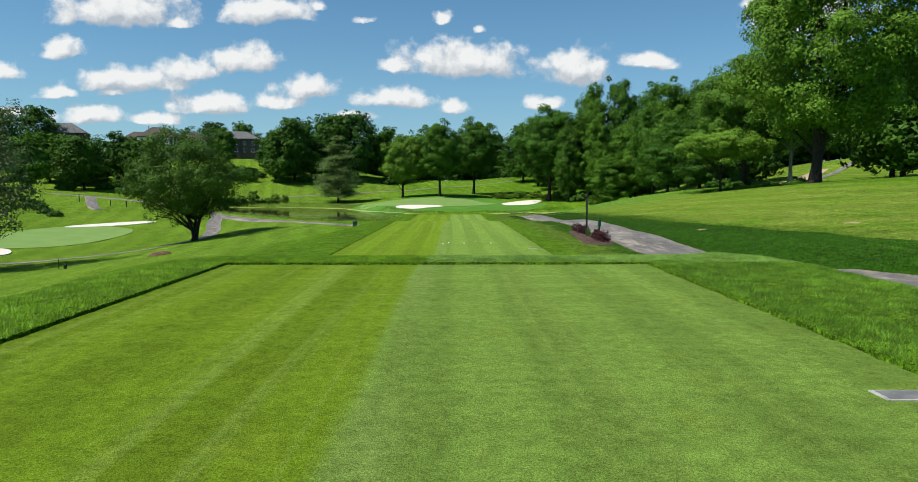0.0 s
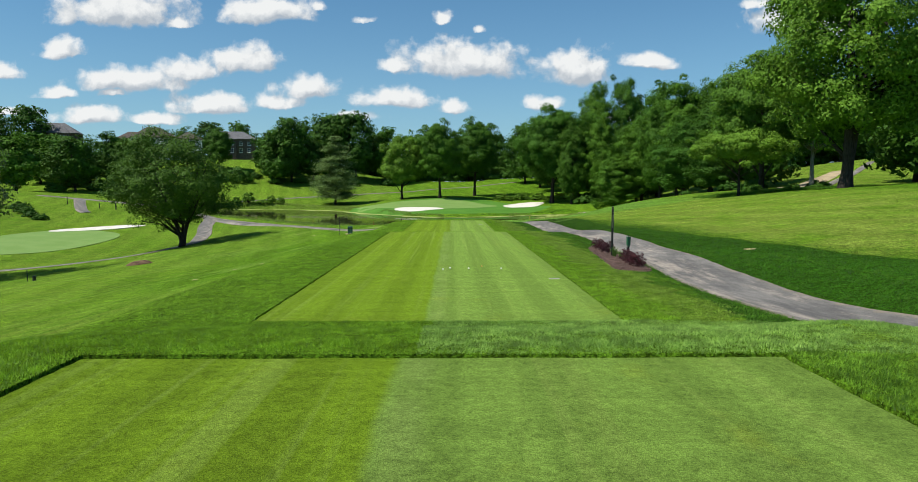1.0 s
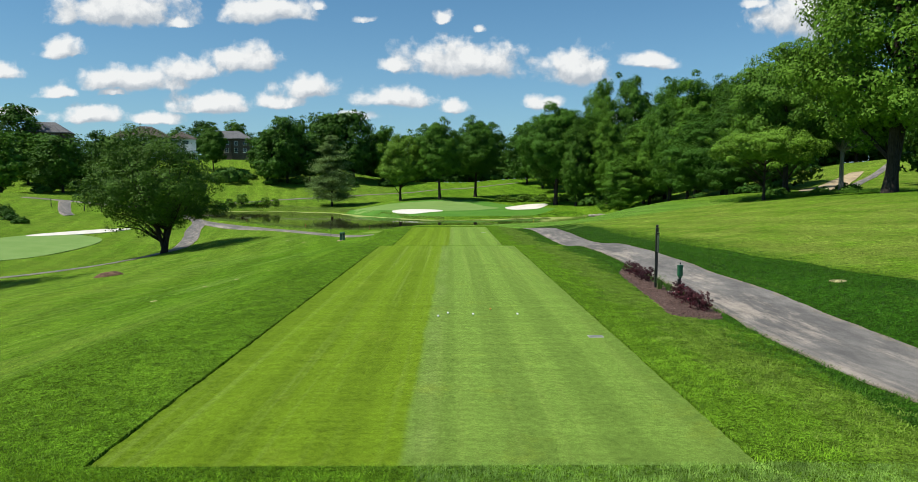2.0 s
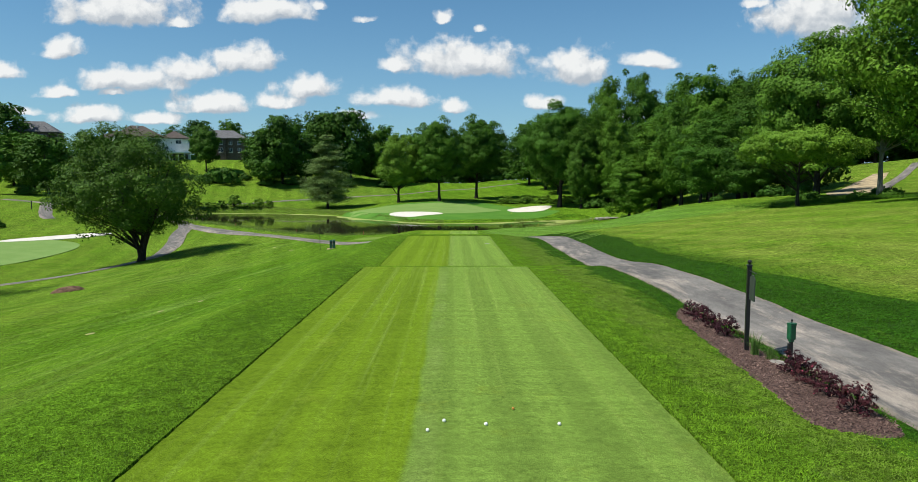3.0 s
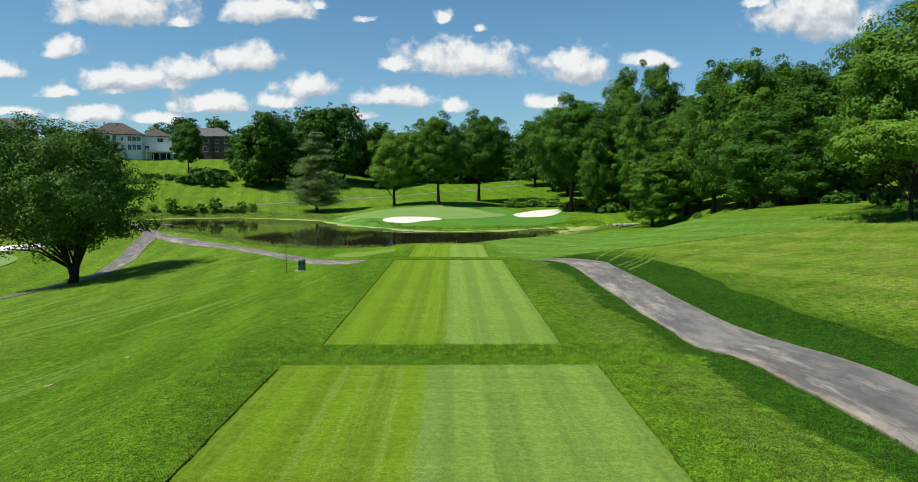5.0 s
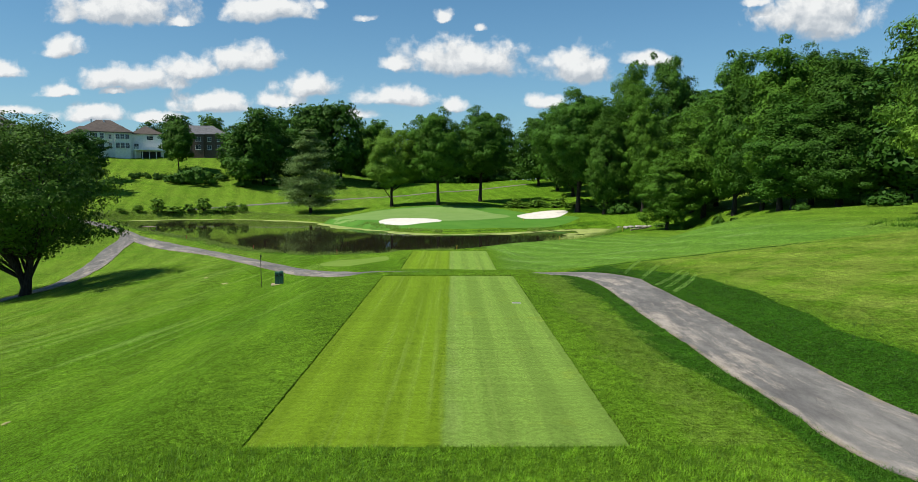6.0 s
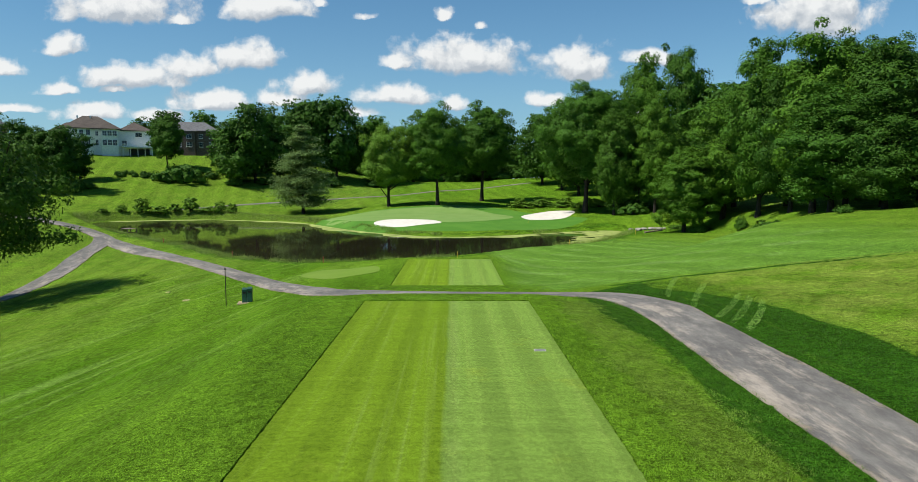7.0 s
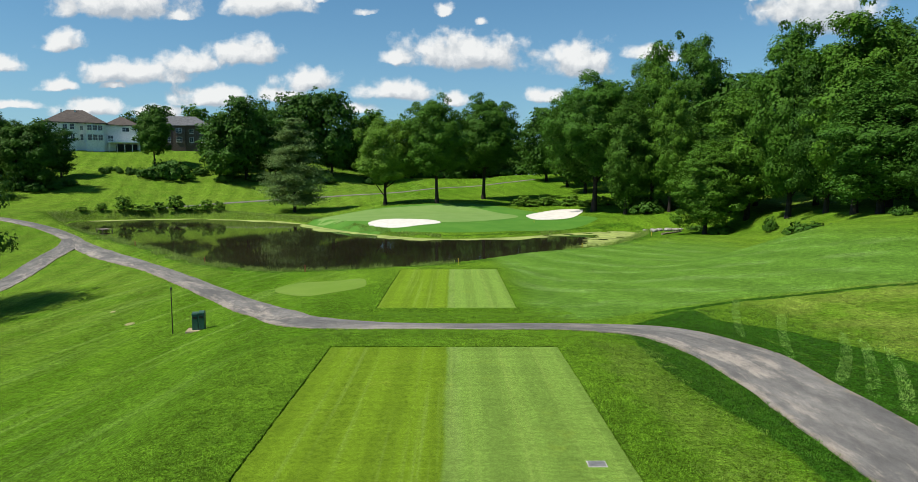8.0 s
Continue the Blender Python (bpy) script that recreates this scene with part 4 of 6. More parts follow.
def tree(kind, H, R, low, clumps, per, leaf, seed, material, bark, shape="round", stems=1, girth=0.022, limbs=16, label="", small=False, shift=0.0):
    """A broadleaf tree: an empty at its base with a trunk and a crown."""
    rng = np.random.default_rng(seed)
    root = new(kind)
    pts = crown_points(rng, H, R, low, clumps, shape)
    pts[:, 0] += shift
    V, F = [], []
    g = girth * H
    tops = []
    for s in range(stems):
        a = 2 * math.pi * s / max(1, stems) + rng.uniform(0, 1)
        lean = 0.0 if stems == 1 else R * (0.16 + 0.06 * stems)
        line, rad = [], []
        for i in range(9):
            u = i / 8
            wob = 0.012 * H * math.sin(3.1 * u + seed + s)
            line.append((lean * u ** 1.05 * math.cos(a) + wob, lean * u ** 1.05 * math.sin(a) + wob * 0.6, -0.25 + (H * 0.76 + 0.25) * u))
            rad.append(g * (1 / stems ** 0.4) * (1.35 if i == 0 else 1.0) * (1 - 0.93 * u) + 0.02)
        tube(V, F, line, rad, 9)
        tops.append(line)
    order = rng.permutation(len(pts))[:limbs]
    for k in order:
        p = pts[k]
        line = tops[int(rng.integers(len(tops)))]
        zs = np.clip(p[2] - (0.25 + 0.5 * rng.uniform()) * math.hypot(p[0], p[1]), low * 0.55, H * 0.75)
        j = int(np.clip(zs / (H * 0.76) * 8, 1, 7))
        a = Vector(line[j])
        b = Vector(p[:3])
        mid = a.lerp(b, 0.5) + Vector((0, 0, -0.03 * H + 0.08 * H * rng.uniform()))
        r0 = max(0.05, g * (1 - 0.11 * j) * 0.42)
        tube(V, F, [a, a.lerp(mid, 0.6), mid, b], [r0, r0 * 0.75, r0 * 0.5, r0 * 0.14], 5)
    trunk = new("trunk", mesh_of("trunk", V, F, bark, True))
    trunk.parent = root
    c, n, s = foliage(rng, pts, per, leaf, 0.55 if shape == "vase" else 0.82)
    crown = new("crown", leaf_mesh("crown", c, n, s, rng, material, 0.62, small))
    crown.parent = root
    return tagged(root, label, "tree")


def pine(H, R, seed, label):
    rng = np.random.default_rng(seed)
    root = new("pine_tree")
    V, F = [], []
    tube(V, F, [(0, 0, -0.3), (0.1, 0, H * 0.3), (0, 0.1, H * 0.65), (0, 0, H)], [0.45, 0.36, 0.2, 0.03], 9)
    C, N, S = [], [], []
    z = 0.11 * H
    while z < H * 0.985:
        u = z / H
        reach = R * (1 - u) ** 0.62 * min(1.0, 0.62 + 1.2 * u)
        for _ in range(int(rng.integers(3, 6))):
            a = rng.uniform(0, 2 * math.pi)
            L = reach * rng.uniform(0.55, 1.12)
            tip = Vector((L * math.cos(a), L * math.sin(a), z + L * rng.uniform(-0.12, 0.16)))
            tube(V, F, [(0, 0, z), tip * 0.5 + Vector((0, 0, z * 0.5 + 0.1 * L)), tip], [0.10 * (1 - u) + 0.03, 0.06 * (1 - u) + 0.02, 0.01], 4)
            for w in np.linspace(0.25, 1.0, 7):
                c = np.array([tip.x * w, tip.y * w, z + (tip.z - z) * w])
                k = 64
                sp = 0.16 * L * (0.6 + 0.7 * w) + 0.25
                C.append(c + rng.normal(size=(k, 3)) * np.array([sp, sp, sp * 0.30]))
                N.append(rng.normal(size=(k, 3)) * 0.5 + np.array([0, 0, 0.9]))
                S.append(rng.uniform(0.20, 0.42, k))
        z += H * rng.uniform(0.022, 0.05)
    under(new("trunk", mesh_of("trunk", V, F, BARK, True)), root)
    under(new("crown", leaf_mesh("crown", np.concatenate(C), np.concatenate(N), np.concatenate(S), rng, NEEDLE, 0.4)), root)
    return tagged(root, label, "tree")


def stand(ob, x, y, scale=1.0, turn=0.0, wide=None):
    """Puts a thing on the ground at x, y."""
    w = wide or scale
    ob.matrix_basis = pose(x, y, float(height(x, y)), 0, 0, turn) @ Matrix.Diagonal((w, w, scale, 1))
    return ob


def plant_copy(ob, x, y, scale=1.0, turn=0.0, wide=None, label="", group=""):
    w = wide or scale
    c = copy_thing(ob, Matrix())
    c.matrix_basis = pose(x, y, float(height(x, y)), 0, 0, turn) @ Matrix.Diagonal((w, w, scale, 1))
    if label:
        c["label"] = label
    if group:
        c["group"] = group
    return c


# single trees
stand(tree("broadleaf_tree", 22.3, 11.6, 2.6, 380, 125, 0.20, 11, LEAF_DEEP, BARK, "round", 5, 0.026, 60,
           "large dark-leaved spreading tree with several stems", True, -1.2), -49.4, 124.8)
stand(pine(25.5, 9.6, 5, "tall grey-green pine with layered boughs by the pond"), -43, 246)
row_tree = tree("broadleaf_tree", 28, 8.8, 6.5, 330, 170, 0.26, 21, LEAF, BARK, "round", 1, 0.017, 24, "round-crowned green shade tree behind the green", True)
stand(row_tree, -4.8, 242, 28.5 / 28, 30)
row_tree["group"] = "trees behind the green"
plant_copy(row_tree, 8.7, 262, 31 / 28, 200, 1.14, "taller dark green shade tree behind the green", "trees behind the green")
stand(tree("broadleaf_tree", 24, 9.4, 5.5, 330, 170, 0.26, 23, LEAF_LIGHT, BARK, "dome", 1, 0.018, 24, "yellowish green spreading tree behind the green", True), -18.5, 247)
stand(tree("broadleaf_tree", 33.5, 14.5, 7.0, 540, 190, 0.27, 25, LEAF, BARK, "round", 1, 0.019, 30, "huge round-crowned green tree beside a bunker", True), 33.7, 227.6)
lawn_tree = stand(tree("broadleaf_tree", 20.5, 6.4, 3.6, 200, 90, 0.34, 27, LEAF_DARK, BARK, "tall", 1, 0.014, 16, "narrow dark green tree on the sloping lawn"), -103, 296)
stand(tree("broadleaf_tree", 9.5, 7.4, 3.4, 360, 110, 0.14, 29, LEAF_LIGHT, BARK, "vase", 1, 0.020, 34, "low spreading bright green tree on a bank"), 40.1, 97.4)
big_tree = stand(tree("broadleaf_tree", 33, 12.0, 3.8, 600, 170, 0.215, 31, LEAF_LIGHT, BARK, "round", 2, 0.022, 50, "massive old tree with a thick forked trunk", True, 1.6), 43.9, 79)
stand(tree("broadleaf_tree", 22.5, 9.6, 4.5, 440, 170, 0.21, 33, LEAF_LIGHT, BARK, "round", 1, 0.018, 36, "tall green tree on a grassy bank", True), 48.5, 109)
stand(tree("broadleaf_tree", 20, 7.5, 6.0, 300, 80, 0.18, 35, LEAF_LIGHT, PALE_BARK, "dome", 1, 0.016, 40, "leaning tree with pale bare branches"), 54, 104)
stand(tree("broadleaf_tree", 25, 9.5, 3.0, 420, 34, 0.20, 37, LEAF_GREY, PALE_BARK, "round", 3, 0.018, 130, "sparse grey-green tree with pale branches"), -66, 90)

# woods: four kinds of tall tree, repeated
KINDS = [(6.8, 0.9, LEAF, "tall", "tall green woodland tree"), (8.0, 0.9, LEAF_DARK, "round", "broad dark green woodland tree"),
         (8.2, 0.6, LEAF_DARK, "dome", "dense green woodland tree leafy to the ground"), (7.8, 0.9, LEAF, "round", "bright green woodland tree")]
WOOD = [tree("woodland_tree", 30, r, low, 300, 165, 0.255, 41 + i, mat, BARK, shape, 1, 0.015, 22, text, True) for i, (r, low, mat, shape, text) in enumerate(KINDS)]
FAR = [tree("woodland_tree", 30, r * 1.25, low * 0.5, 230, 32, 0.64, 51 + i, mat, BARK, shape, 1, 0.015, 14, text, True) for i, (r, low, mat, shape, text) in enumerate(KINDS)]
# x, y, height, kind, and the crown's breadth for the woods' edge
EDGE = [(38.2, 215, 27, 1, 6.5), (48.5, 231, 43, 0, 7.0), (58.7, 230, 44, 0, 7.4), (46.8, 212, 29, 3, 6.2), (52.0, 186, 25.5, 3, 8.2), (43.9, 184, 17, 3, 6.8),
        (53.2, 174, 33.5, 0, 6.6), (54.6, 166, 25.5, 1, 6.5), (53.5, 157, 29, 0, 7.0), (61.7, 162, 28, 1, 7.5), (51.0, 148, 18, 3, 7.6), (58.3, 149, 24, 1, 7.0), (53, 140, 16, 2, 6.5)]
INNER = [(66.6, 226, 33, 1), (80, 118, 24, 1), (92, 104, 20, 2), (46, 246, 31, 1), (40, 272, 32, 1),
         (54, 198, 18, 2), (70, 101, 22, 2), (79, 107, 22, 0), (90, 119, 24, 2), (64, 186, 27, 1), (62, 204, 30, 1), (70, 172, 28, 0), (66, 152, 24, 1), (60, 136, 20, 2), (55, 218, 22, 2)]
BACK = [(-70, 290, 31, 1), (-75, 286, 24, 2), (-56, 308, 32, 1), (-45, 312, 35, 1), (-62, 298, 22, 2), (-33, 322, 28, 0), (-20, 335, 26, 3), (-6, 340, 26, 1), (8, 335, 27, 2),
        (33, 308, 30, 1), (38, 290, 30, 0), (55, 270, 32, 2), (72, 245, 32, 1), (-82, 300, 20, 2), (-118, 372, 22, 3), (-133, 366, 22, 1), (-100, 385, 24, 2),
        (50, 330, 28, 3), (-84, 372, 24, 1), (-66, 345, 26, 0), (-150, 380, 20, 2), (36, 345, 28, 2), (-15, 372, 26, 1), (5, 365, 26, 0), (-40, 345, 26, 2), (22, 355, 27, 1), (66, 320, 30, 1), (85, 290, 30, 2), (-58, 330, 28, 1)]
BACK += [(x, 351 + 5 * math.sin(x), 16, 2) for x in range(-101, 82, 10)]
LEFT = [(-137, 244, 25, 1), (-150, 232, 25, 0), (-165, 225, 27, 1), (-148, 255, 20, 2), (-160, 262, 22, 3), (-178, 240, 28, 0),
        (-142, 264, 17, 2), (-168, 285, 20, 0), (-190, 262, 26, 1), (-205, 300, 24, 2), (-152, 290, 15, 3), (-190, 303, 33, 1), (-202, 296, 33, 2), (-212, 290, 33, 1)]
LEFT = [(x, y, 0.9 * h, k) for x, y, h, k in LEFT]
RIGHT = [(140, 182, 22, 1), (162, 216, 26, 0), (186, 250, 28, 2), (150, 262, 28, 1), (178, 184, 22, 3), (230, 240, 26, 1),
         (104, 207, 24, 0), (116, 201, 22, 1), (127, 195, 22, 2), (96, 214, 26, 3), (137, 203, 24, 0), (122, 224, 16, 2), (150, 205, 18, 2), (112, 216, 18, 2), (132, 212, 18, 2), (102, 226, 18, 2), (160, 196, 18, 2)]
cedar = tree("woodland_tree", 22, 5.2, 0.4, 300, 70, 0.30, 57, LEAF_DARK, BARK, "tall", 1, 0.016, 18, "dark narrow tree leafy to the ground below the houses", True)
stand(cedar, -119.6, 260, 1.0, 20)
cedar["group"] = "trees below the houses"
for x, y, h, turn in ((-125.5, 259.5, 21, 140), (-132, 262, 22.5, 250), (-122.4, 275, 16.5, 70), (-129, 268, 18, 310)):
    plant_copy(cedar, x, y, h / 22, turn, 0.85 if h < 17 else 1.0, "", "trees below the houses")
first = [True] * 4
for i, (x, y, h, k, r) in enumerate(EDGE):
    if first[k]:
        first[k] = False
        stand(WOOD[k], x, y, h / 30, i * 77, 0.90 * r / KINDS[k][0])
        WOOD[k]["group"] = "edge of the woods"
    else:
        plant_copy(WOOD[k], x, y, h / 30, (i * 77) % 360, 0.90 * r / KINDS[k][0], "", "edge of the woods")
for trees, where in ((RIGHT, "woods behind the course"), (INNER, "woods behind the course"), (BACK, "woods behind the course"), (LEFT, "trees below the houses")):
    for i, (x, y, h, k) in enumerate(trees):
        plant_copy(FAR[k], x, y, h / 30, (i * 77) % 360, max(0.66, 0.5 + 0.5 * h / 30), "", where)
for i, (ob, (x, y, h)) in enumerate(zip(FAR, [(100, 262, 30), (-10, 395, 27), (25, 390, 28), (70, 360, 30)])):
    stand(ob, x, y, h / 30, i * 50)
    ob["group"] = "woods behind the course"

# ---------------------------------------------------------------- small things
def box(bm, x0, x1, y0, y1, z0, z1, bevel=0.0):
    """Adds a box, with rounded edges if bevel is given."""
    r = bmesh.ops.create_cube(bm, size=1.0)
    vs = r["verts"]
    bmesh.ops.scale(bm, vec=(x1 - x0, y1 - y0, z1 - z0), verts=vs)
    bmesh.ops.translate(bm, vec=((x0 + x1) / 2, (y0 + y1) / 2, (z0 + z1) / 2), verts=vs)
    if bevel:
        es = list({e for v in vs for e in v.link_edges})
        bmesh.ops.bevel(bm, geom=es, offset=bevel, segments=2, affect="EDGES", profile=0.6)


def rod(bm, a, b, r0, r1, sides=12):
    """Adds a tapered rod from a to b."""
    a, b = Vector(a), Vector(b)
    d = b - a
    m = Matrix.Translation((a + b) / 2) @ d.to_track_quat("Z", "Y").to_matrix().to_4x4()
    bmesh.ops.create_cone(bm, cap_ends=True, segments=sides, radius1=r0, radius2=r1, depth=d.length, matrix=m)


def ball(bm, c, r, sx=1, sy=1, sz=1, sub=2):
    bmesh.ops.create_icosphere(bm, subdivisions=sub, radius=r, matrix=Matrix.Translation(c) @ Matrix.Diagonal((sx, sy, sz, 1)))


def thing(name, x, y, turn=0.0, lift=0.0):
    ob = new(name)
    ob.matrix_basis = pose(x, y, float(height(x, y)) + lift, 0, 0, turn)
    return ob


# mulch bed beside the path
BED = [(6.9, 34.2), (7.3, 33.6), (8.4, 33.5), (8.75, 36), (8.75, 40), (8.95, 44), (9.15, 46.2), (8.7, 46.4), (8.05, 45), (7.6, 41), (7.2, 37)]


def build_bed():
    line = smooth_loop(BED, 4)
    rng = np.random.default_rng(8)
    xs, ys = np.arange(6.6, 9.6, 0.11), np.arange(33.2, 46.8, 0.11)
    X, Y = np.meshgrid(xs, ys)
    d = poly_dist(X, Y, line)
    Z = height(X, Y) + np.where(d < 0, 0.03 + 0.07 * ss(0, 0.5, -d), -0.06) + rng.normal(0, 0.012, X.shape)
    F = sheet_faces(*X.shape)
    F = F[(d.ravel()[F] < 0.12).all(1)]
    bed = tagged(new("mulch_bed", mesh_of("mulch_bed", np.stack([X, Y, Z], -1).reshape(-1, 3), F, MULCH)),
                 "planting bed of red-brown bark mulch along the path", "mulch bed", kind="structure")
    n = 9000
    P = np.stack([rng.uniform(6.8, 9.2, n), rng.uniform(33.4, 46.5, n)], 1)
    P = P[poly_dist(P[:, 0], P[:, 1], line) < -0.05]
    c = np.column_stack([P, height(P[:, 0], P[:, 1]) + 0.11])
    nr = rng.normal(size=c.shape) * 0.5 + (0, 0, 1)
    chips = new("bark_chips", leaf_mesh("bark_chips", c, nr, rng.uniform(0.016, 0.05, len(c)), rng, CHIP, 0.3))
    tagged(chips, "loose red-brown bark chips on the bed", "mulch", kind="stuff")


build_bed()


def bed_z(x, y):
    return float(height(x, y)) + 0.08


def shrub(name, R, H, n, leaf, seed, material, label, category="shrub", flowers=0):
    """A leafy bush: twigs from one root, and foliage in uneven clumps."""
    rng = np.random.default_rng(seed)
    root = new(name)
    V, F = [], []
    C, N, S = [], [], []
    pads = []
    for i in range(n):
        a, u = i * 2.39996 + rng.uniform(-0.4, 0.4), rng.uniform(0, 1)
        r = R * math.sqrt(rng.uniform(0.05, 1)) * (1 - 0.45 * u ** 2)
        z = H * (0.18 + 0.75 * u) * rng.uniform(0.85, 1.08)
        pads.append((r * math.cos(a), r * math.sin(a), z, R * rng.uniform(0.16, 0.27)))
        if i % 3 == 0:
            tube(V, F, [(0, 0, -0.03), (r * 0.4 * math.cos(a), r * 0.4 * math.sin(a), z * 0.55), (r * math.cos(a), r * math.sin(a), z)],
                 [0.022 * H + 0.004, 0.015 * H + 0.003, 0.003], 4)
    c, nn, s = foliage(rng, np.array(pads), 26, leaf)
    c[:, 2] = np.maximum(c[:, 2], 0.02)
    under(new("twigs", mesh_of("twigs", V, F, BARK, True)), root)
    under(new("foliage", leaf_mesh("foliage", c, nn, s, rng, material)), root)
    if flowers:
        k = rng.integers(0, len(c), flowers)
        under(new("blossoms", leaf_mesh("blossoms", c[k] * 1.06, nn[k], np.full(flowers, leaf * 0.8), rng, PINK)), root)
    return tagged(root, label, category)


red = shrub("flowering_shrub", 0.48, 0.66, 44, 0.036, 61, SHRUB_RED, "dark red-leaved shrub with pink blossoms in mulch", flowers=16)
red["group"] = "shrubs in the mulch bed"
RED_AT = [(8.55, 44.9, 1.0), (8.6, 43.9, 1.1), (8.5, 42.8, 0.95), (8.45, 41.6, 1.15), (8.3, 37.4, 1.0), (8.2, 36.5, 1.05), (8.15, 35.6, 1.0), (8.05, 34.5, 1.15)]
for i, (x, y, k) in enumerate(RED_AT):
    ob = red if i == 0 else copy_thing(red, Matrix())
    ob.matrix_basis = pose(x, y, bed_z(x, y), 0, 0, i * 71) @ Matrix.Diagonal((k * 0.7, k * 0.7, k * 0.8, 1))


def grass_tuft(x, y, z, h, n, seed, name, label, material, spread=0.12):
    rng = np.random.default_rng(seed)
    V, F = [], []
    for i in range(n):
        a = rng.uniform(0, 2 * math.pi)
        b = Vector((rng.normal(0, spread * 0.4), rng.normal(0, spread * 0.4), 0))
        L = h * rng.uniform(0.6, 1.1)
        out = Vector((math.cos(a), math.sin(a), 0)) * L * rng.uniform(0.15, 0.85)
        w = Vector((-math.sin(a), math.cos(a), 0)) * 0.0065
        p1, p2 = b + out * 0.35 + Vector((0, 0, L * 0.6)), b + out + Vector((0, 0, L * 0.95))
        k = len(V)
        V += [tuple(b - w), tuple(b + w), tuple(p1 + w * 0.7), tuple(p1 - w * 0.7), tuple(p2)]
        F += [[k, k + 1, k + 2, k + 3], [k + 3, k + 2, k + 4]]
    ob = new(name, mesh_of(name, V, F, material))
    ob.location = (x, y, z)
    return tagged(ob, label, "ornamental grass", "grass tufts in the bed")


grass_tuft(8.18, 39.15, bed_z(8.18, 39.15), 0.62, 120, 3, "ornamental_grass", "tuft of fine green ornamental grass", ORNAMENTAL)
grass_tuft(8.40, 38.75, bed_z(8.4, 38.75), 0.45, 80, 4, "ornamental_grass", "tuft of fine green ornamental grass", ORNAMENTAL)


def build_sign():
    s = tagged(thing("sign_post", 8.19, 39.7, -100, 0.05), "black square sign post with a hanging blank plate", "sign")
    bm = bmesh.new()
    box(bm, -0.055, 0.055, -0.055, 0.055, -0.3, 2.42, 0.008)
    part("post", bm, BLACK_METAL, s)
    bm = bmesh.new()
    box(bm, -0.075, 0.075, -0.075, 0.075, 2.42, 2.46, 0.008)
    rod(bm, (0, 0, 2.46), (0, 0, 2.50), 0.03, 0.03)
    ball(bm, (0, 0, 2.545), 0.06)
    part("finial", bm, BLACK_METAL, s, "round black ball finial")
    bm = bmesh.new()
    rod(bm, (0.05, 0, 2.30), (0.64, 0, 2.30), 0.014, 0.012)
    ball(bm, (0.65, 0, 2.30), 0.02)
    part("arm", bm, BLACK_METAL, s)
    for x in (0.18, 0.54):
        bm = bmesh.new()
        rod(bm, (x, 0, 2.19), (x, 0, 2.30), 0.006, 0.006, 6)
        part("hanger", bm, BLACK_METAL, s)
    bm = bmesh.new()
    pts = [(0.12, 1.52), (0.60, 1.52), (0.60, 2.12), (0.56, 2.16), (0.48, 2.18), (0.43, 2.22), (0.29, 2.22), (0.24, 2.18), (0.16, 2.16), (0.12, 2.12)]
    f0 = bm.faces.new([bm.verts.new((x, -0.012, z)) for x, z in pts])
    e = bmesh.ops.extrude_face_region(bm, geom=[f0])
    bmesh.ops.translate(bm, vec=(0, 0.024, 0), verts=[v for v in e["geom"] if isinstance(v, bmesh.types.BMVert)])
    bmesh.ops.recalc_face_normals(bm, faces=bm.faces)
    part("plate", bm, simple("slate_plate", (0.0315, 0.0385, 0.0364), 0.45), s, "dark slate-grey hanging plate")
    bm = bmesh.new()
    rod(bm, (0.05, 0, 1.62), (0.12, 0, 1.62), 0.012, 0.012, 8)
    part("bracket", bm, BLACK_METAL, s)


build_sign()


def build_washer():
    s = tagged(thing("ball_washer", 8.62, 38.15, 12, 0.05), "dark green ball washer on a black post", "ball washer")
    bm = bmesh.new()
    box(bm, -0.05, 0.05, -0.05, 0.05, -0.3, 0.74, 0.008)
    part("post", bm, BLACK_METAL, s)
    bm = bmesh.new()
    box(bm, -0.11, 0.11, -0.10, 0.10, 0.72, 1.12, 0.03)
    box(bm, -0.075, 0.075, -0.075, 0.075, 0.66, 0.74, 0.02)
    part("body", bm, GREEN_PLASTIC, s, "glossy dark green washer body")
    bm = bmesh.new()
    box(bm, -0.12, 0.12, -0.11, 0.11, 1.10, 1.16, 0.015)
    part("lid", bm, GREEN_PLASTIC, s)
    bm = bmesh.new()
    rod(bm, (0, 0, 1.15), (0, 0, 1.20), 0.014, 0.014, 8)
    ball(bm, (0, 0, 1.225), 0.035)
    part("handle", bm, BLACK_METAL, s, "round black plunger knob")
    bm = bmesh.new()
    box(bm, -0.11, -0.045, -0.045, 0.045, 0.40, 0.62, 0.01)
    part("towel_holder", bm, BLACK_METAL, s)
    s.scale = (0.74, 0.74, 0.98)


build_washer()


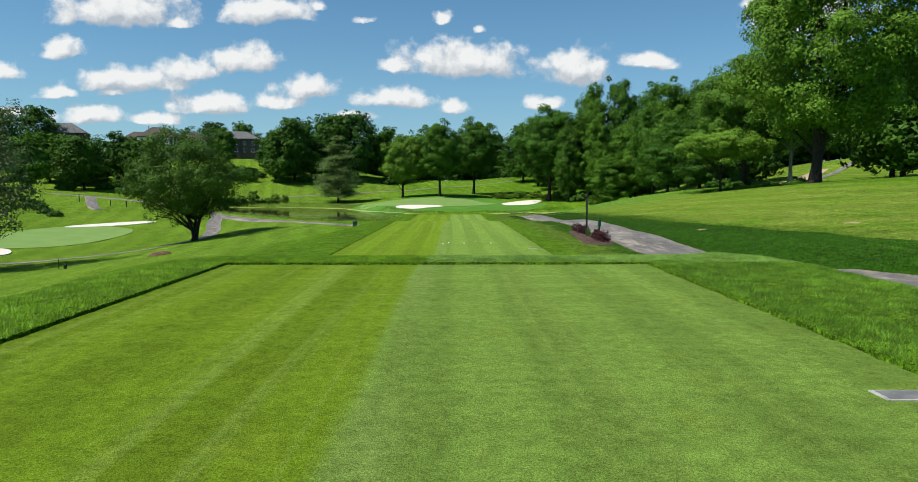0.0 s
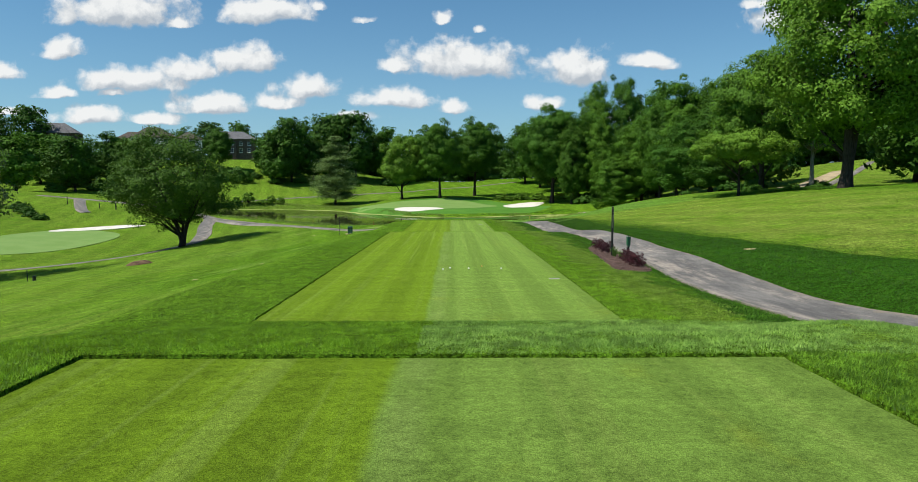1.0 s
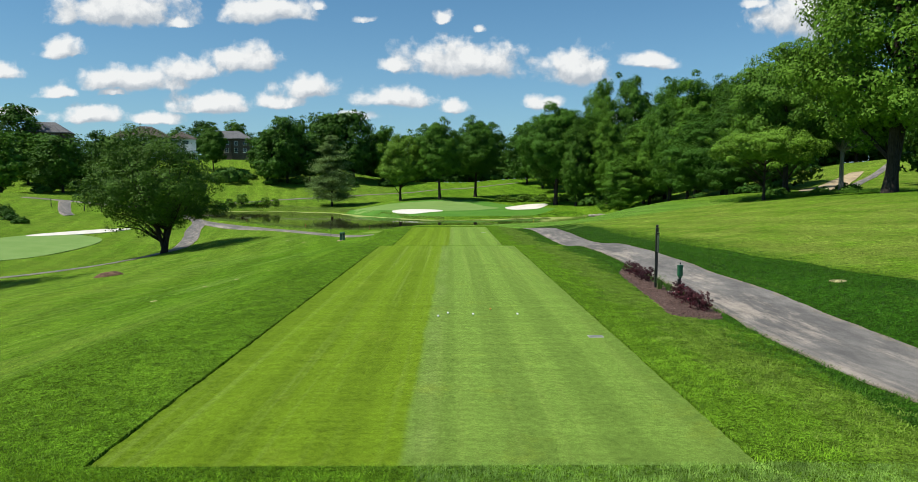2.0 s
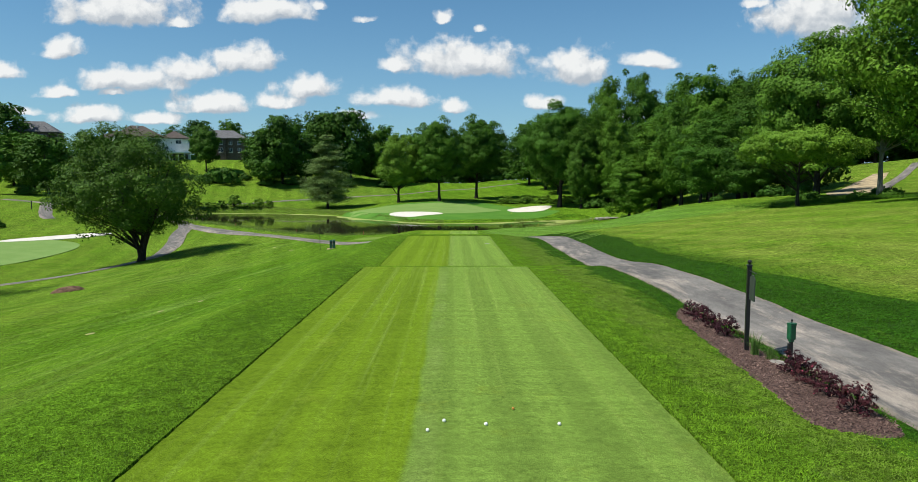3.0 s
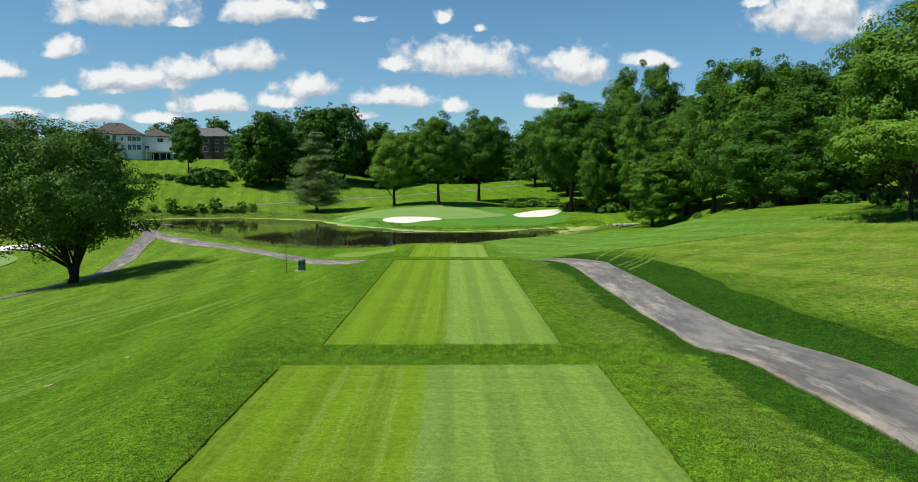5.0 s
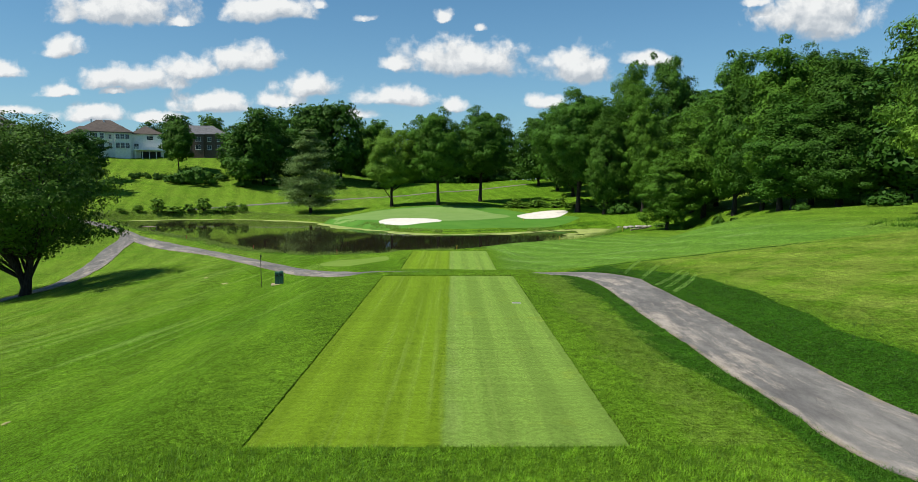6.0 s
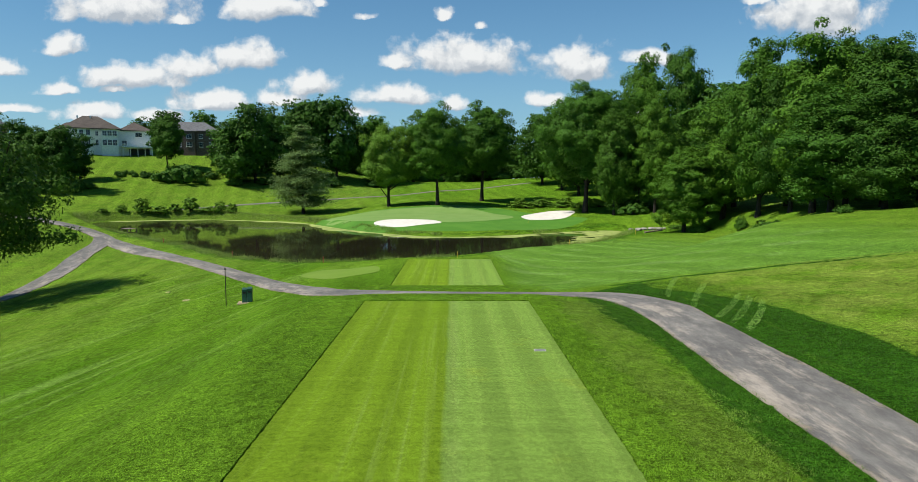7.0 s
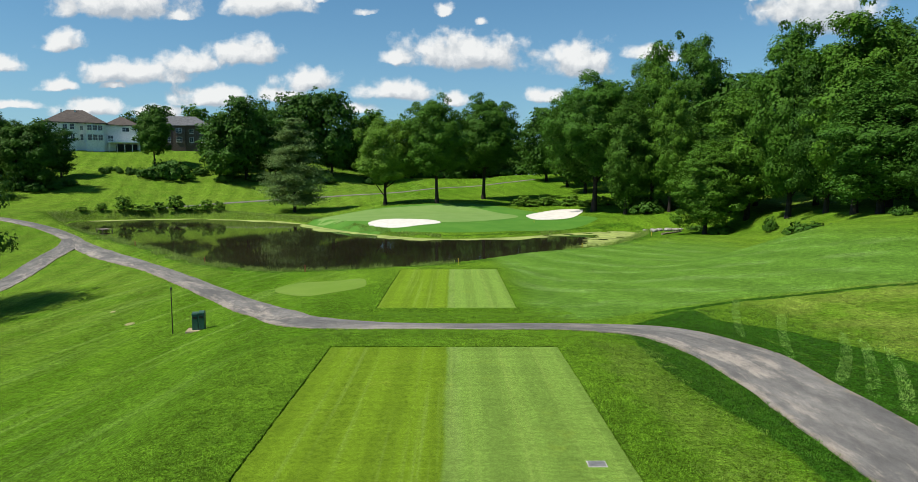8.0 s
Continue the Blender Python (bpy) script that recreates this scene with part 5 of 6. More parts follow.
def stone(name, x, y, rx, ry, rz, seed, label, lift=0.0, group=""):
    rng = np.random.default_rng(seed)
    bm = bmesh.new()
    bmesh.ops.create_icosphere(bm, subdivisions=2, radius=1)
    for v in bm.verts:
        v.co *= 1 + 0.16 * noise.noise(v.co * 1.7 + Vector((seed, 0, 0)))
        v.co.z = max(min(v.co.z, 0.72), -0.5)
        v.co = Vector((v.co.x * rx, v.co.y * ry, v.co.z * rz))
    me = bpy.data.meshes.new(name)
    bm.to_mesh(me)
    bm.free()
    me.materials.append(STONE)
    ob = new(name, me)
    ob.matrix_basis = pose(x, y, float(height(x, y)) + rz * 0.25 + lift, 0, 0, float(rng.uniform(0, 360)))
    return tagged(ob, label, "stone", group)


stone("stone", 8.42, 38.4, 0.26, 0.2, 0.07, 2, "flat pale grey stepping stone in mulch", 0.06)


def build_bin():
    """Two tall green bins side by side on a small slab."""
    slab = thing("concrete_pad", -16.8, 112.3, 10)
    bm = bmesh.new()
    box(bm, -0.75, 0.75, -0.55, 0.5, -0.15, 0.035, 0.01)
    part("slab", bm, TAN_SAND, slab)
    tagged(slab, "tan slab under the green bins", "pad")
    for i, dx in enumerate((-0.2, 0.2)):
        s = thing("litter_bin", -16.8 + dx * math.cos(radians(10)), 112.3 + dx * math.sin(radians(10)), 10, 0.035)
        s["group"] = "pair of bins"
        bm = bmesh.new()
        box(bm, -0.22, 0.22, -0.30, 0.30, 0, 1.06, 0.03)
        part("body", bm, BIN_GREEN, s)
        bm = bmesh.new()
        box(bm, -0.23, 0.23, -0.32, 0.32, 1.06, 1.16, 0.03)
        rod(bm, (-0.2, 0, 1.13), (0.2, 0, 1.13), 0.15, 0.15, 14)
        part("lid", bm, BIN_GREEN, s, "domed green lid")
        bm = bmesh.new()
        box(bm, -0.15, 0.15, -0.318, -0.29, 0.80, 0.96, 0.008)
        part("flap", bm, BLACK_METAL, s, "black drop flap")
        s.scale = (0.85, 0.85, 0.95)
        tagged(s, "tall dark green plastic litter bin on a tan slab", "bin")


build_bin()


def thin_post(x, y, h, r, label, cap=True, name="marker_post", group=""):
    s = tagged(thing(name, x, y), label, "post", group)
    bm = bmesh.new()
    rod(bm, (0, 0, -0.3), (0, 0, h), r, r * 0.9, 10)
    part("pole", bm, BLACK_METAL, s)
    if cap:
        bm = bmesh.new()
        rod(bm, (0, 0, h), (0, 0, h + 0.12), r * 2.2, r * 1.6, 10)
        rod(bm, (-0.05, 0, h - 0.05), (0.12, 0, h - 0.05), r * 0.6, r * 0.6, 6)
        part("cap", bm, BLACK_METAL, s)


thin_post(-18.5, 112.2, 2.95, 0.035, "tall thin black pole standing in the grass")
thin_post(-47.9, 79.2, 1.35, 0.045, "thin black post in the hollow", False)
thin_post(-47.0, 79.0, 0.55, 0.20, "short stout black post in the hollow", False, "bollard")
thin_post(-108, 190, 2.0, 0.12, "black post with a cap beside a far path")
thin_post(-97.5, 187, 1.6, 0.12, "black post near a distant tee", False)
thin_post(-93.0, 187, 1.7, 0.18, "black post near a distant tee", False)


def stake(x, y, material, label):
    bm = bmesh.new()
    box(bm, -0.045, 0.045, -0.045, 0.045, -0.3, 0.75, 0.006)
    rod(bm, (0, 0, 0.74), (0, 0, 0.82), 0.045, 0.004, 4)
    s = tagged(thing("hazard_stake", x, y), label, "stake", "stakes round the pond")
    part("shaft", bm, material, s)


for x, y in ((-16.4, 141.0), (-31, 150.6), (-50, 172)):
    stake(x, y, STAKE_RED, "short rust-red wooden stake at the water's edge")
for x, y in ((0.4, 147.6), (18.8, 165.8), (35.2, 186), (16.5, 205.3)):
    stake(x, y, STAKE_YELLOW, "short yellow stake at the water's edge")

for i, (x, y, a) in enumerate(((37.2, 196.5, 0.7), (38.4, 195.2, 0.9), (39.8, 196.2, 0.8), (41.0, 195.0, 1.0), (41.8, 196.4, 0.7), (38.8, 197.6, 0.6), (42.4, 194.4, 0.8), (43.6, 195.0, 0.6), (45.5, 193.5, 0.7))):
    stone("boulder", x, y, a, a * 0.75, a * 0.5, 20 + i, "pale grey-brown boulder at the pond's inlet", 0.1, "boulders at the inlet")


def build_log():
    s = tagged(thing("fallen_log", 38.8, 185.2, 25, 0.3), "pale weathered log lying at the inlet", "log")
    bm = bmesh.new()
    rod(bm, (-2.6, 0, 0), (2.4, 0.5, 0.25), 0.2, 0.13, 10)
    part("trunk", bm, WOOD_GREY, s)


build_log()


def build_dock():
    s = tagged(thing("pond_platform", -70.5, 201.5, -42), "small grey wooden platform at the pond's edge", "dock")
    z = WATER + 0.45 - float(height(-70.5, 201.5))
    for i in range(8):
        bm = bmesh.new()
        box(bm, -1.6 + i * 0.4, -1.24 + i * 0.4, -1.0, 1.0, z, z + 0.06, 0.01)
        part("plank", bm, WOOD_GREY, s)
    for x in (-1.5, 1.5):
        for y in (-0.9, 0.9):
            bm = bmesh.new()
            rod(bm, (x, y, z - 1.6), (x, y, z), 0.09, 0.09, 8)
            part("leg", bm, WOOD_GREY, s)


build_dock()


def plaque(x, y, w, d, tee):
    z = float(tee_height(TEES[tee], y)) - (0.03 if tee == 0 else 0.022)
    s = new("yardage_plaque")
    s.matrix_basis = pose(x, y, z)
    bm = bmesh.new()
    box(bm, -w / 2, w / 2, -d / 2, d / 2, -0.05, 0.012, 0.006)
    part("slab", bm, CONCRETE, s)
    bm = bmesh.new()
    box(bm, -w * 0.43, w * 0.43, -d * 0.40, d * 0.40, 0.006, 0.016, 0.002)
    part("plate", bm, simple("bronze_plate", (0.14, 0.14, 0.133), 0.5), s, "dull grey inset plate")
    tagged(s, "small pale concrete yardage plaque set in turf", "plaque", "plaques in the tees")


plaque(3.93, 5.47, 0.50, 0.27, 0)
plaque(3.8, 30.78, 0.40, 0.24, 1)
plaque(3.3, 85.0, 0.46, 0.34, 2)

for i, (x, y, r, mat) in enumerate(((-0.5, 33.6, 0.036, WHITE_PAINT), (-0.2, 34.1, 0.036, WHITE_PAINT), (0.6, 33.9, 0.038, WHITE_PAINT), (1.2, 34.8, 0.03, ORANGE), (2.0, 33.9, 0.036, WHITE_PAINT))):
    s = new("tee_marker")
    s.matrix_basis = pose(x, y, float(tee_height(TEES[1], y)) - 0.022)
    bm = bmesh.new()
    ball(bm, (0, 0, r * 0.85), r, 1, 1, 0.9)
    part("ball", bm, mat, s)
    bm = bmesh.new()
    rod(bm, (0, 0, -0.03), (0, 0, 0.02), r * 0.5, r * 0.6, 10)
    part("peg", bm, WOOD_GREY, s)
    tagged(s, "small orange tee marker on mown turf" if mat is ORANGE else "small white round tee marker on mown turf", "tee marker", "tee markers")


def bare_patch(x, y, a, b, material, label, mound=0.02):
    ob = drape_disc("bare_patch", (x, y, a, b, 15), material, 0.02, 6, 28, -mound)
    return tagged(ob, label, "bare patch", kind="structure")


for x, y, a in ((-20.7, 67.5, 0.35), (-19.1, 70.7, 0.3), (-23.7, 117.0, 0.55), (-27.5, 122, 0.35), (19.9, 32.2, 0.5), (14.6, 38, 0.4), (-21.5, 60, 0.4), (-17.5, 75, 0.25)):
    bare_patch(x, y, a * 0.6, a * 0.85, PALE_TURF, "small pale patch of sand in the grass")
bare_patch(-40.5, 90, 1.6, 1.2, SOIL, "brown mound of bare soil in the grass", 0.5)


# bushes on the slopes and banks
bush = shrub("bush", 2.2, 2.0, 60, 0.22, 71, LEAF_DARK, "dense dark green rounded bush", "bush")
bush.matrix_basis = pose(-90.8, 281, float(height(-90.8, 281)) - 0.3) @ Matrix.Diagonal((3.0, 2.2, 3.0, 1))
bush["label"] = "broad dark evergreen bush on the lawn's bank"


def bush_at(x, y, k, kz, label="", group="", turn=0):
    c = copy_thing(bush, Matrix())
    c.matrix_basis = pose(x, y, float(height(x, y)) - 0.1, 0, 0, turn) @ Matrix.Diagonal((k, k, kz, 1))
    if label:
        c["label"] = label
    c["group"] = group or "bushes"
    return c


bush_at(-97.5, 281, 1.9, 1.6, "low dark spreading bush on the bank")
for i in range(9):
    bush_at(-115.0 + 1.35 * i + 0.5 * math.sin(i * 2), 285 + 2.2 * math.sin(i * 2.4), 0.55 + 0.1 * math.sin(i), 0.75, "small rounded clipped shrub on the lawn", "row of clipped shrubs", i * 40)
for i in range(19):
    bush_at(-42 + 6.2 * i + math.sin(i * 3.1), 339 + 2 * math.sin(i * 1.7), 2.4, 2.0 + 0.5 * math.sin(i * 2.3), "dark undergrowth below far trees", "far undergrowth", i * 53)
for i in range(12):
    bush_at(94 + 6 * i, 216 - 1.6 * i + 2 * math.sin(i * 2.0), 2.3, 2.2 + 0.5 * math.sin(i * 1.9), "dark undergrowth below far trees", "far undergrowth", i * 53)
pond_bush = shrub("pond_shrub", 1.8, 3.2, 46, 0.24, 73, LEAF_LIGHT, "loose green shrub on the pond's far bank", "shrub")
POND_SHRUBS = [(-91, 239, 0.8), (-86.5, 241, 1.15), (-82, 242, 1.25), (-78.5, 244, 0.9), (-74.5, 245, 1.2), (-70, 245, 0.9), (-66.5, 245, 1.15), (-62.5, 244, 0.8), (-94.5, 236, 0.7)]
for i, (x, y, k) in enumerate(POND_SHRUBS):
    ob = pond_bush if i == 0 else copy_thing(pond_bush, Matrix())
    ob.matrix_basis = pose(x, y, float(height(x, y)) - 0.1, 0, 0, i * 63) @ Matrix.Diagonal((k * 1.15, k * 1.15, k * (0.75 + 0.3 * math.sin(i * 2.1)), 1))
    ob["group"] = "shrubs on the far bank"
for i in range(15):
    x = 17 + 1.9 * i
    c = copy_thing(pond_bush, Matrix())
    c.matrix_basis = pose(x, 251 - 0.75 * abs(x - 24) + 2.2 * math.sin(i * 2.6), float(height(x, 251 - 0.75 * abs(x - 24) + 2.2 * math.sin(i * 2.6))) - 0.15, 0, 0, i * 71) @ Matrix.Diagonal((1.25, 1.1, 0.62 + 0.22 * math.sin(i * 1.8), 1))
    c["label"], c["group"] = "bright green bramble at the foot of the woods", "brambles below the woods"
for i in range(8):
    u = i / 7
    x, y = 39 + 6 * math.sin(i * 1.7) * 0.4 + (12 * max(0, 0.35 - u)), 118 + 75 * u
    bush_at(x + 8.5, y, 0.8 + 0.3 * math.sin(i * 2.2), 0.8 + 0.3 * math.cos(i * 1.3), "green undergrowth at the edge of the woods", "undergrowth", i * 47)
for i, (x, y, k) in enumerate(((-122, 262, 1.2), (-124, 258, 1.4), (-132, 250, 1.4), (-75, 284, 1.3), (-66, 290, 1.4), (-108, 172, 1.0), (-112, 176, 1.1), (-104, 168, 0.8),
                               (-100, 165, 0.8), (-140, 238, 1.5), (-120, 245, 1.2), (46, 106, 0.7), (50, 102, 0.55), (52.5, 100, 0.5), (55, 103, 0.6), (57, 108, 0.7), (45, 222, 1.5), (42, 212, 1.5), (-45, 300, 1.6), (-30, 310, 1.6), (-85, 290, 1.2),
                               (-117, 262, 1.2), (-119.5, 257.5, 1.3), (-115, 266.5, 1.0), (-128, 256, 1.5), (-124, 263, 1.3))):
    bush_at(x, y, k, k * 0.95, "green bush among rough growth", "bushes", i * 33)

# ---------------------------------------------------------------- houses
def hip_roof(bm, x0, x1, y0, y1, z, rise, over=0.6, run=None):
    """A hipped roof over a rectangle, with eaves."""
    x0, x1, y0, y1 = x0 - over, x1 + over, y0 - over, y1 + over
    run = run or (y1 - y0) / 2
    ym = (y0 + y1) / 2
    run = min(run, (x1 - x0) / 2 - 0.05)
    low = [bm.verts.new(p) for p in ((x0, y0, z), (x1, y0, z), (x1, y1, z), (x0, y1, z))]
    base = [bm.verts.new((v.co.x, v.co.y, z - 0.25)) for v in low]
    a, b = bm.verts.new((x0 + run, ym, z + rise)), bm.verts.new((x1 - run, ym, z + rise))
    for f in ([low[0], low[1], b, a], [low[1], low[2], b], [low[2], low[3], a, b], [low[3], low[0], a],
              [base[1], base[0], base[3], base[2]]):
        bm.faces.new(f)
    for i in range(4):
        j = (i + 1) % 4
        bm.faces.new([base[i], base[j], low[j], low[i]])


def window(parent, x, y, z, w, h, side="front", name="window"):
    """A framed window standing a little proud of a wall; z is its sill."""
    root = new(name)
    root.parent = parent
    root.matrix_basis = pose(x, y, z, 0, 0, 0 if side == "front" else -90)
    bm = bmesh.new()
    for a, b, c, d in ((-w / 2, -w / 2 + 0.07, 0, h), (w / 2 - 0.07, w / 2, 0, h), (-w / 2, w / 2, h - 0.07, h), (-w / 2, w / 2, 0, 0.07), (-0.02, 0.02, 0, h), (-w / 2, w / 2, h * 0.5 - 0.02, h * 0.5 + 0.02)):
        box(bm, a, b, -0.10, 0.04, c, d)
    part("frame", bm, WHITE_PAINT, root)
    bm = bmesh.new()
    box(bm, -w / 2 + 0.05, w / 2 - 0.05, -0.05, 0.03, 0.05, h - 0.05)
    part("pane", bm, PANE, root)
    bm = bmesh.new()
    box(bm, -w / 2 - 0.1, w / 2 + 0.1, -0.18, 0.04, -0.1, 0.0)
    part("sill", bm, WHITE_PAINT, root)
    return root


def house(name, x, y, z, turn, blocks, roof_mat, wall_mat, wins, side_wins, label, deep=4.0):
    """blocks: x0, x1, y0, y1, eaves height, roof rise. wins: x, y of the wall, sill, width, height."""
    h = new(name)
    h.matrix_basis = pose(x, y, z, 0, 0, turn)
    for x0, x1, y0, y1, ez, rise in blocks:
        bm = bmesh.new()
        box(bm, x0, x1, y0, y1, -deep, ez - 0.2)
        part("wall", bm, wall_mat, h)
        bm = bmesh.new()
        hip_roof(bm, x0, x1, y0, y1, ez, rise)
        part("roof", bm, roof_mat, h)
    for wx, wy, wz, ww, wh in wins:
        window(h, wx, wy, wz, ww, wh)
    for wx, wy, wz, ww, wh in side_wins:
        window(h, wx, wy, wz, ww, wh, "side")
    return tagged(h, label, "house")


WHITE_WINS = [(1.6, 0, 7.2, 1.3, 1.7), (1.6, 0, 3.9, 1.3, 1.9), (6.1, -1.5, 7.1, 1.4, 2.1), (8.3, -1.5, 7.3, 1.4, 2.1), (6.1, -1.5, 3.4, 1.4, 2.6), (8.3, -1.5, 3.4, 1.4, 2.6),
              (11.2, 0, 7.2, 1.0, 1.7), (11.2, 0, 3.6, 1.0, 2.2), (13.7, -1.7, 7.2, 1.5, 1.9), (15.4, -1.7, 7.2, 1.5, 1.9), (17.1, -1.7, 7.2, 1.5, 1.9), (13.7, -1.7, 3.6, 1.5, 2.2), (15.4, -1.7, 3.6, 1.5, 2.2),
              (17.1, -1.7, 3.6, 1.5, 2.2), (20.4, 1.0, 3.5, 1.8, 2.2), (25.5, 1.0, 7.2, 2.4, 1.6)]
white = house("house", -144.5, 304, 15.2, 30, [(0, 19, 0, 14, 10.0, 5.0), (19, 30, 1, 12, 9.7, 3.6), (4.8, 9.6, -1.5, 3, 9.9, 2.2), (12.6, 18.2, -1.7, 3, 9.9, 2.4)],
              ROOF_BROWN, WALL_WHITE, WHITE_WINS, [(0, 4, 7.2, 1.2, 1.7), (0, 9, 7.2, 1.2, 1.7), (0, 9, 3.8, 1.2, 1.9)],
              "large two-storey painted white house with a brown hipped roof")


def build_deck(h):
    deck = new("deck")
    deck.parent = h
    bm = bmesh.new()
    box(bm, 19.5, 30, -2.6, 1.0, 3.0, 3.25)
    part("floor", bm, WHITE_PAINT, deck)
    for i in range(5):
        bm = bmesh.new()
        x = 19.7 + i * 2.52
        box(bm, x - 0.12, x + 0.12, -2.55, -2.3, -3, 4.3)
        part("post", bm, WHITE_PAINT, deck)
    bm = bmesh.new()
    box(bm, 19.5, 30, -2.55, -2.42, 4.15, 4.28)
    part("rail", bm, WHITE_PAINT, deck)
    bm = bmesh.new()
    for i in range(36):
        x = 19.8 + i * 0.28
        box(bm, x - 0.035, x + 0.035, -2.52, -2.46, 3.25, 4.15)
    part("balusters", bm, WHITE_PAINT, deck)
    # no recess: a near-black panel on the wall paints the opening's shade
    bm = bmesh.new()
    box(bm, 22.0, 29.2, 0.9, 1.02, -0.4, 2.6)
    part("garage_opening_shade", bm, simple("opening_shade", (0.021, 0.021, 0.0224), 0.7), h, "flat dark panel for the shaded opening under the deck")
    for x in (4.9, 9.2):
        bm = bmesh.new()
        box(bm, x, x + 0.5, 5.6, 6.1, 13.2, 15.0)
        part("chimney", bm, WALL_WHITE, h)


build_deck(white)

BRICK_WINS = [(2.5, 0, 6.4, 1.6, 1.7), (6.5, 0, 6.4, 1.6, 1.7), (10.5, -1, 6.4, 2.2, 1.7), (15, 0, 6.4, 1.6, 1.7), (19, 0, 6.4, 1.6, 1.7),
              (2.5, 0, 2.8, 1.6, 2.0), (6.5, 0, 2.8, 1.6, 2.0), (10.5, -1, 2.8, 2.2, 2.0), (15, 0, 2.8, 1.6, 2.0), (19, 0, 2.8, 1.6, 2.0)]
house("house", -121, 334, 16.8, 14, [(0, 22, 0, 12, 9.6, 4.0), (8.2, 12.8, -1, 4, 9.4, 2.0)], ROOF_GREY, BRICK, BRICK_WINS, [],
      "two-storey dark brick house with a grey hipped roof")
house("house", -192, 305, 18.0, 18, [(0, 20, 0, 12, 9.2, 4.8), (12, 17, -2, 4, 9.0, 3.0)], ROOF_GREY, BRICK, [(x, 0, z, 1.5, 1.7) for z in (2.6, 6.2) for x in (2.5, 6, 9.5)] + [(14.5, -2, 6.2, 1.6, 1.7), (14.5, -2, 2.6, 1.6, 1.7)], [],
      "dark brick house with a grey roof above the trees")
house("house", -166, 332, 18.0, 24, [(0, 16, 0, 11, 8.0, 4.0)], ROOF_BROWN, BRICK, [(x, 0, z, 1.4, 1.7) for z in (2.6, 6.0) for x in (3, 8, 13)], [],
      "brick house with a brown roof behind the white house")
house("house", -56, 352, 9.0, 0, [(0, 18, 0, 10, 12.0, 4.0)], ROOF_BROWN, BRICK_RED, [(x, 0, z, 1.5, 1.8) for z in (5, 8.6) for x in (3, 9, 15)], [],
      "red brick house glimpsed between tall trees")

# ---------------------------------------------------------------- standing grass
def blades(name, region, per_m2, tall, wide, seed, label, keep=None, material=BLADE, fade=0.0, comb=(0.15, -0.1)):
    """Single blades of grass over a rectangle, as one object; keep(x, y) says where they grow."""
    rng = np.random.default_rng(seed)
    x0, x1, y0, y1 = region
    n = int((x1 - x0) * (y1 - y0) * per_m2)
    x, y = rng.uniform(x0, x1, n), rng.uniform(y0, y1, n)
    ok = np.ones(n, bool)
    for t in TEES:
        ok &= rect_dist(x, y, *t[:4]) > -0.02
    if keep is not None:
        ok &= keep(x, y)
    if fade:
        # thins out towards the outer side
        inward = (x1 - x if fade > 0 else x - x0) / abs(fade)
        ok &= rng.uniform(0, 1, n) < ss(0, 1, inward)
    x, y = x[ok], y[ok]
    n = len(x)
    z = height(x, y) - 0.01
    a = rng.uniform(0, 2 * math.pi, n)
    clump = np.sin(4.3 * x + np.sin(3.1 * y)) * np.sin(5.1 * y + np.sin(2.7 * x))
    h = tall * rng.uniform(0.55, 1.25, n) * (1 + 0.28 * clump)
    lean = rng.normal(0, 0.48, (n, 2)) + comb
    w = wide * rng.uniform(0.7, 1.3, n)
    base = np.stack([x, y, z], 1)
    side = np.stack([np.cos(a), np.sin(a), np.zeros(n)], 1) * w[:, None]
    tip = base + np.column_stack([lean * h[:, None], h])
    face = np.cross(2 * side, tip - base + side)
    side = np.where(face[:, 2:] < 0, -side, side)
    V = np.stack([base - side, base + side, tip], 1).reshape(-1, 3)
    me = bpy.data.meshes.new(name)
    me.vertices.add(len(V))
    me.vertices.foreach_set("co", V.ravel())
    me.loops.add(3 * n)
    me.loops.foreach_set("vertex_index", np.arange(3 * n))
    me.polygons.add(n)
    me.polygons.foreach_set("loop_start", np.arange(0, 3 * n, 3))
    me.materials.append(material)
    me.update(calc_edges=True)
    return tagged(new(name, me), label, "grass", kind="stuff")


def off_path(x, y):
    return (path_dist(x, y) > -0.04) & (poly_dist(x, y, BED) > -0.05)


def along(lo, hi):
    """Grass off the path between two wavering lines."""
    def keep(x, y):
        wave = 0.28 * np.sin(y * 0.7) + 0.2 * np.sin(y * 1.9 + 1) + 0.25 * np.sin(x * 5 + y * 3.1)
        return off_path(x, y) & (x + wave > lo) & (x + wave <= hi)
    return keep


def off_marks(x, y):
    return off_path(x, y) & (turn_marks(x, y) < 0.5)


blades("rough_grass", (-11, -0.6, 14.9, 22.5), 2500, 0.055, 0.0046, 1, "long green grass between two tee boxes", None, BLADE_FINE, -5, (0.15, -0.40))
blades("rough_grass", (-0.6, 10.5, 14.9, 22.5), 2500, 0.055, 0.0046, 15, "long grass with a whitish sheen in its colour between two tee boxes", off_path, BLADE_PALE, 3, (0.25, 0.45))
blades("rough_grass", (4.5, 10.5, 3, 14.9), 1900, 0.065, 0.0052, 2, "long green grass beside a tee box", off_path, BLADE_DEEP, 3)
blades("rough_grass", (-9.6, -5.2, 4, 14.9), 1900, 0.065, 0.0052, 3, "long green grass beside a tee box", None, BLADE_FINE, -3)
